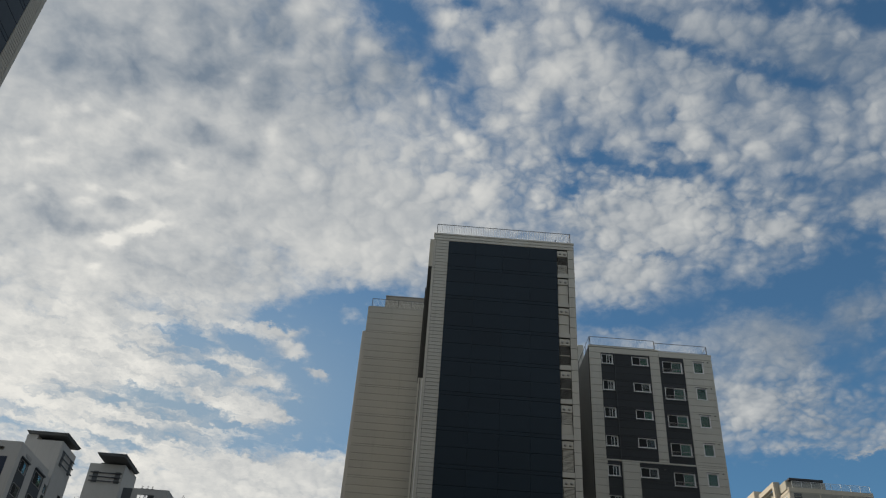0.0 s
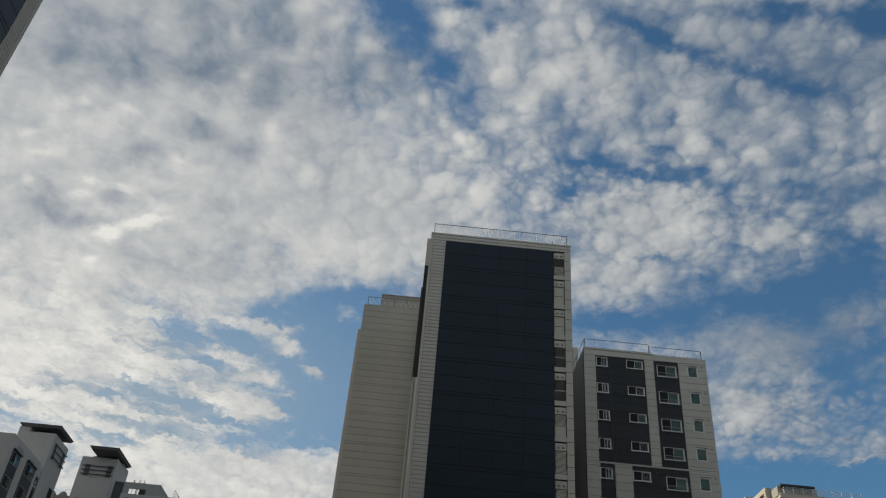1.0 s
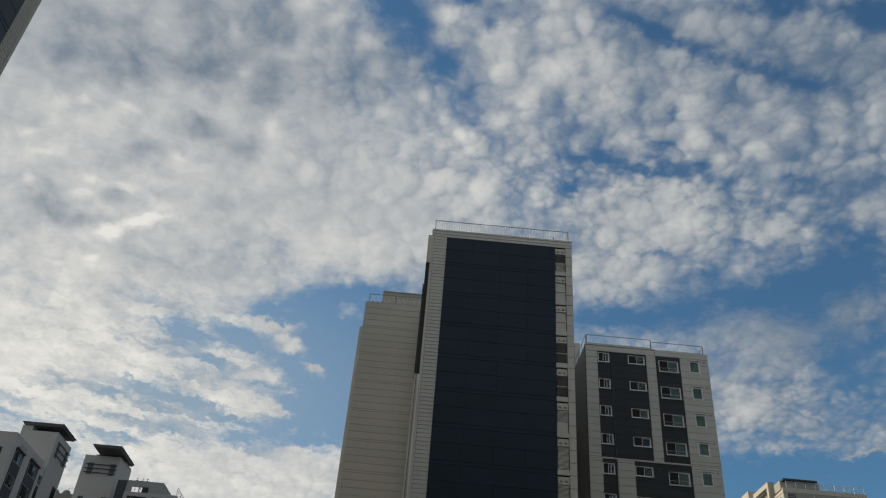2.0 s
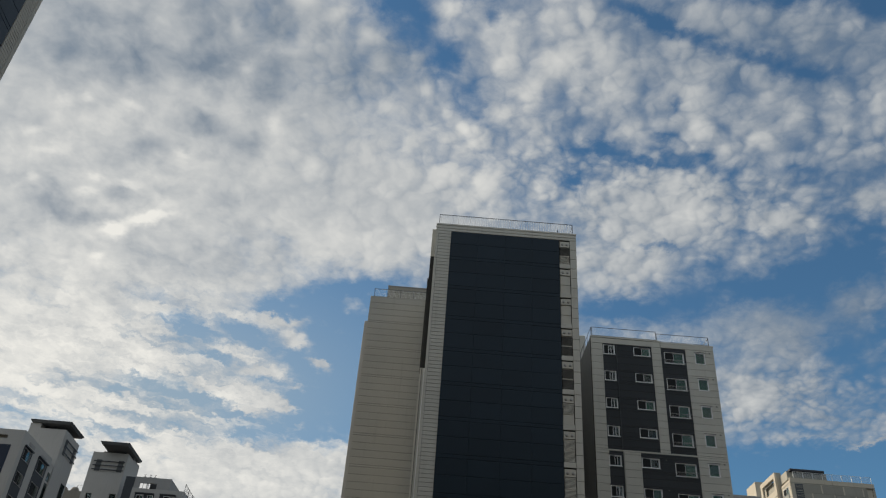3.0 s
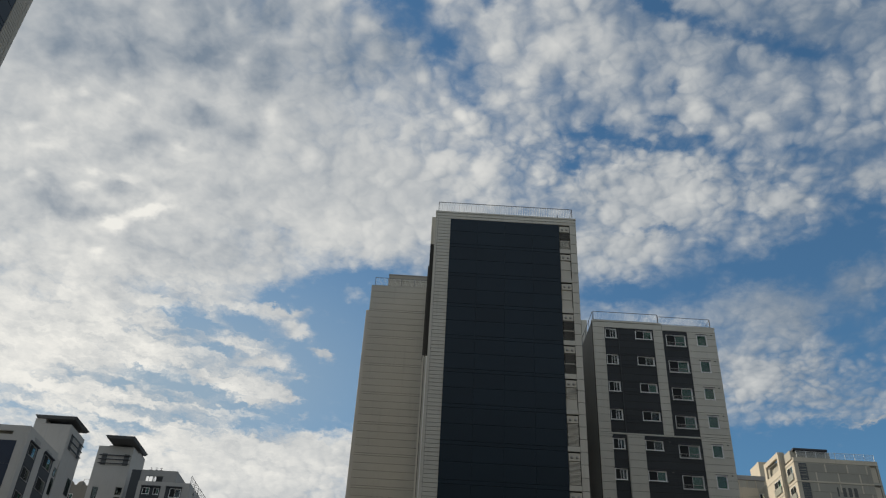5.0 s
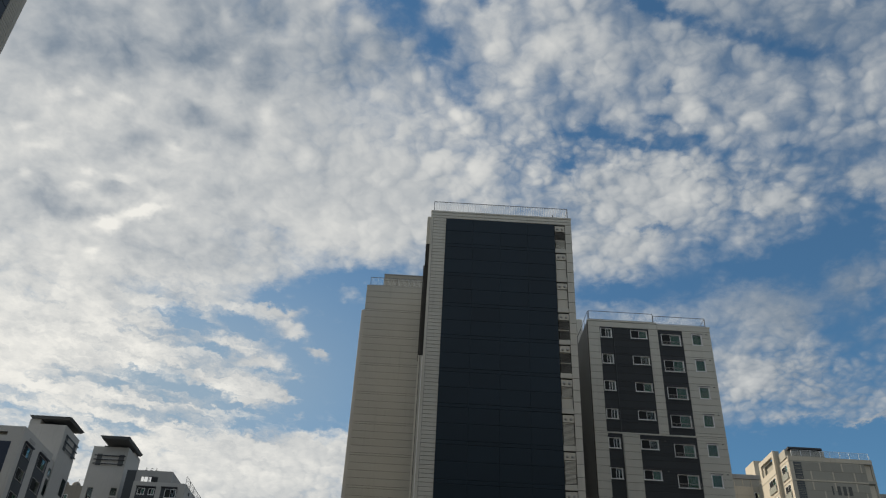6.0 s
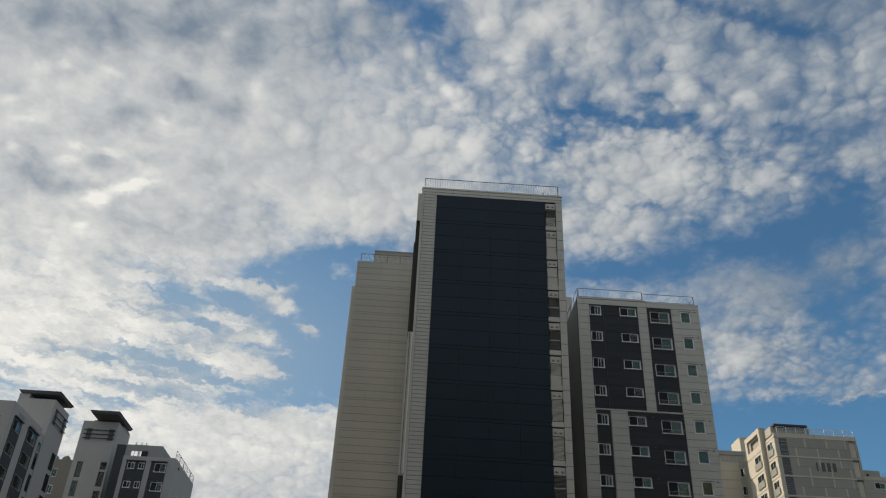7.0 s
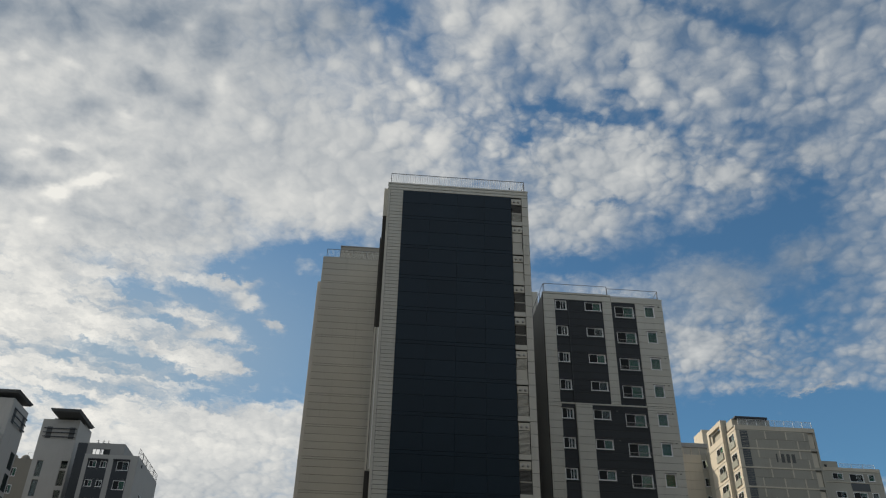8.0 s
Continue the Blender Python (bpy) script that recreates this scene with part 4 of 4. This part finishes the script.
# ---- the beige block far off, sunlit on its flank ----
def make_numbered_block():
    b = thing("apartment_building", 59.5, 122, "beige apartment block with grey panelled end wall, flank in sun", "building", "beige blocks")
    X0, X1, Y, TOP = 53.34, 65.65, 115.0, 47.25
    f = front(Y)
    PT = 46.45
    pitch = 2.86
    bays = [(64.45, 65.35, 46.55 - pitch * k - 2.45, 46.55 - pitch * k) for k in range(6)]
    wall = wall_with_holes("wall", b, f, X0, X1, 0, TOP, bays, BEIGE_GREY, 0, 0.3)
    block("core", BEIGE_GREY, b, X0 + 0.31, X1, Y + 0.6, 131.0, 0, TOP - 0.2)
    for h in bays:
        piece("shutter", b, f, h[0] + 0.03, h[1] - 0.03, 0.12, 0.30, h[2] + 0.05, h[3] - 0.25, BEIGE)
        piece("shutter_head", b, f, h[0] - 0.05, h[1] + 0.05, -0.12, -0.004, h[3] - 0.04, h[3] + 0.06, GREY_WARM)
    boards(wall, f, X0, X1, [PT + 0.1, TOP - 0.02], [], BEIGE, "panel", cols=[X0, 59.5, X1])
    rnd = random.Random(9)
    for k in range(12):
        z = PT - pitch * k + 0.05
        if z - pitch < 0.2:
            break
        piece("floor_band", wall, f, X0, 64.4, -0.09, 0.0, z - pitch - 0.05, z - pitch + 0.19, BEIGE)
        for j, (a, c) in enumerate(((z - pitch + 0.20, z - pitch / 2 + 0.06), (z - pitch / 2 + 0.08, z - 0.07))):
            shift = 1.5 if (j + k) % 2 else 0.0
            cuts = [55.15, 56.3 + shift, 59.5 + shift, 62.6 + shift * 0.8, 64.4]
            for u0, u1 in zip(cuts, cuts[1:]):
                piece("panel", wall, f, u0 + 0.01, u1 - 0.01, -0.04, 0.0, a, c, PANEL_GREY)
                if u1 < 64:
                    piece("batten", wall, f, u1 - 0.10, u1 + 0.10, -0.06, -0.041, a + 0.05, c, BEIGE)
            piece("corner_panel", wall, f, X0 + 0.01, 53.93, -0.04, 0.0, a, c, BEIGE)
            # dark slatted strip
            for i in range(5):
                zz = a + (c - a) * i / 5
                piece("slat", wall, f, 53.97, 55.12, -0.03, 0.0, zz + 0.01, zz + (c - a) / 5 - 0.03, SLATE)
                if k == 0 and i % 2:
                    piece("slat_edge", wall, f, 54.15, 54.95, -0.06, -0.031, zz, zz + 0.07, BEIGE_GREY)
    # the painted block number, as plain bars
    for u in (58.85, 59.62, 60.45, 61.25):
        piece("number_bar", b, f, u, u + (0.22 if u < 59 else 0.50), -0.066, -0.041, 41.75, 43.05, PAINTED, 0)
    # roof
    block("roof_house", BEIGE_GREY, b, X0 + 0.1, 59.3, Y + 0.9, 125.0, TOP + 0.01, 48.55)
    boards(b, front(Y + 0.9), X0 + 0.1, 59.3, [TOP + 0.02, 48.45], [], BEIGE_GREY, "panel", cols=[X0 + 0.1, 54.9, 56.4, 57.9, 59.3])
    block("roof_slab", DARK_STEEL, b, 53.75, 58.8, Y + 0.2, 118.5, 48.40, 48.76, bevel=0.05)
    railing(b, f, 54.0, 65.45, TOP, 48.25, w=0.1, gap=0.0, post=1.45, glass=True, mat=RAIL_PALE)
    # sunlit flank in two steps
    for X, y0, y1, top, name in ((53.34, 115.0, 118.3, 46.95, "flank_wall"), (52.66, 118.3, 124.0, 49.15, "flank_bay")):
        s = side_left(X)
        hs = []
        for k in range(13):
            z = 46.2 - pitch * k if X > 53 else 45.3 - pitch * k
            if z - 2.1 < 1:
                break
            hs.append((-(y0 + 2.7 if X > 53 else y0 + 3.0), -(y0 + (0.75 if X > 53 else 0.55)), z - 1.95, z))
        opening = [] if X > 53 else [(-(y1 - 0.7), -(y0 + 0.6), top - 2.55, top - 0.70)]
        wall_with_holes(name, b, s, -y1, -y0, 0, top, hs + opening, BEIGE, 0, 0.3)
        block(name + "_front", BEIGE_GREY, b, X + 0.31, X0 + 0.3, y0 + 0.002, y0 + 0.3, 0, top - 0.002) if X < 53 else None
        if X < 53:
            block(name + "_roof", BEIGE_GREY, b, X + 0.305, X0 + 0.28, y0 + 0.31, y1, top - 0.30, top - 0.006)
        block(name + "_core", ROOM, b, X + 1.0, X0 + 0.28, y0 + 0.32, y1, 0, top - 2.6)
        for i, h in enumerate(hs[:6]):
            window(b, s, *h, 0.5, ("right", "none", "both")[i % 3], False)
            rail = piece("balcony_panel", b, s, h[0] - 0.05, h[1] + 0.05, -0.16, -0.12, h[2] - 0.1, h[2] + 0.80, BALCONY)
            piece("rail_bar", rail, s, h[0] - 0.08, h[1] + 0.08, -0.18, -0.10, h[2] + 0.81, h[2] + 0.87, GREY_WARM)
        for k in range(6):
            z = (46.55 if X > 53 else 45.65) - pitch * k
            piece("floor_band", b, s, -y1 + 0.02, -y0 - 0.02, -0.05, -0.001, z - 0.05, z + 0.05, BEIGE_GREY)


def make_beige_side_block():
    b = thing("apartment_building", 70, 122, "lower beige apartment block with sliding windows and glass roof rail", "building", "beige blocks")
    Y, TOP = 116.5, 41.95
    f = front(Y)
    cols = [(67.75, 69.35, -1.80, -0.85), (70.35, 72.5, -2.1, -0.90), (73.25, 74.25, -1.95, -0.88)]
    holes = [(u0, u1, TOP - 2.75 * k + a, TOP - 2.75 * k + c) for k in range(13) for u0, u1, a, c in cols]
    wall_with_holes("wall", b, f, 65.7, 75.3, 0, TOP, holes, BEIGE_GREY, 0, 0.3)
    block("core", ROOM, b, 66.0, 75.0, Y + 1.2, 130, 0, TOP - 0.5)
    block("side_wall", BEIGE, b, 75.0, 75.3, Y + 0.31, 130, 0, TOP)
    for k in range(5):
        z = TOP - 2.75 * k
        piece("floor_band", b, f, 65.72, 75.3, -0.06, 0.0, z - 2.3, z - 2.2, BEIGE)
        piece("dark_panel", b, f, 70.35, 73.15, -0.04, 0.0, z - 3.45, z - 2.32, SLATE)
        piece("panel", b, f, 72.6, 73.15, -0.03, 0.0, z - 2.15, z - 0.8, PANEL_GREY)
        for i, (u0, u1, a, c) in enumerate(cols):
            window(b, f, u0, u1, z + a, z + c, 0.5 if i < 2 else 0, ("right", "none")[(k + i) % 2], False)
    boards(b, f, 65.72, 75.3, [TOP - 0.55, TOP - 0.02], [], BEIGE, "panel", cols=[65.72, 69.3, 75.3])
    block("roof_house", BEIGE_GREY, b, 66.3, 69.1, Y + 0.3, 124, TOP + 0.01, 42.95)
    piece("roof_vent", b, front(Y + 0.25), 67.0, 67.3, -0.15, 0.0, 42.05, 42.35, DARK_STEEL)
    railing(b, f, 69.3, 74.7, TOP, 42.62, w=0.1, gap=0.0, post=1.8, glass=True, mat=RAIL_PALE)


def make_beige_low_block():
    b = thing("apartment_building", 44, 124, "beige apartment block with grey railed roof edge behind a corner", "building", "beige blocks")
    Y = 128.0
    f = front(Y)
    holes = [(52.9, 53.9, 44.6 - 2.86 * k, 46.0 - 2.86 * k) for k in range(4)]
    wall = wall_with_holes("wall", b, f, 40.0, 58.0, 0, 46.9, holes, BEIGE_GREY, 0, 0.3)
    block("core", ROOM, b, 40.2, 57.8, Y + 1.2, 138, 0, 46.5)
    boards(wall, f, 40.0, 52.8, [46.9 - 1.43 * k for k in range(14)], [], BEIGE, "panel", cols=[40.0, 46.5, 52.8])
    for h in holes:
        window(b, f, *h, 0.5, "none", False)
    block("parapet", GREY_WARM, b, 40.0, 54.0, Y + 0.1, Y + 0.3, 46.91, 48.1)
    block("parapet_cap", GREY_PAINT, b, 40.0, 54.2, Y - 0.05, Y + 0.5, 48.11, 48.85, bevel=0.03)
    for k in range(9):
        u = 41.8 + 1.35 * k
        piece("batten", b, f, u, u + 0.10, 0.02, 0.099, 46.91, 48.1, BEIGE)
    block("roof_house", BEIGE, b, 54.1, 59.0, Y + 1.2, 133.0, 46.91, 51.7)


# ---- plain unseen blocks, added round the court to block light ----
def make_unseen_blocker(x0, x1, y0, y1, top, label, mat):
    b = thing("apartment_building", (x0 + x1) / 2, (y0 + y1) / 2, label, "building", "plain blocks round the court")
    block("wall", mat, b, x0, x1, y0, y1, 0, top)
    block("coping", CREAM_LIGHT, b, x0 - 0.1, x1 + 0.1, y0 - 0.1, y1 + 0.1, top + 0.01, top + 0.3)


make_unseen_blocker(-22.0, 34.0, -34.0, -16.0, 50.0, "plain dark slate block out of view, added to cut sky light and reflections", SLATE)
make_unseen_blocker(44.0, 58.0, -10.0, 36.0, 42.0, "plain weathered cream block out of view, added to cut sky light from the side", DULL_CREAM)
make_unseen_blocker(-62.0, -45.2, 38.0, 60.0, 43.0, "plain warm grey block out of view, added to keep sun off the court", GREY_WARM)
make_near_block()
make_distant_dark_end()
make_distant_stair_tower()
make_distant_window_block()
make_cream_house()
make_numbered_block()
make_beige_side_block()
make_beige_low_block()
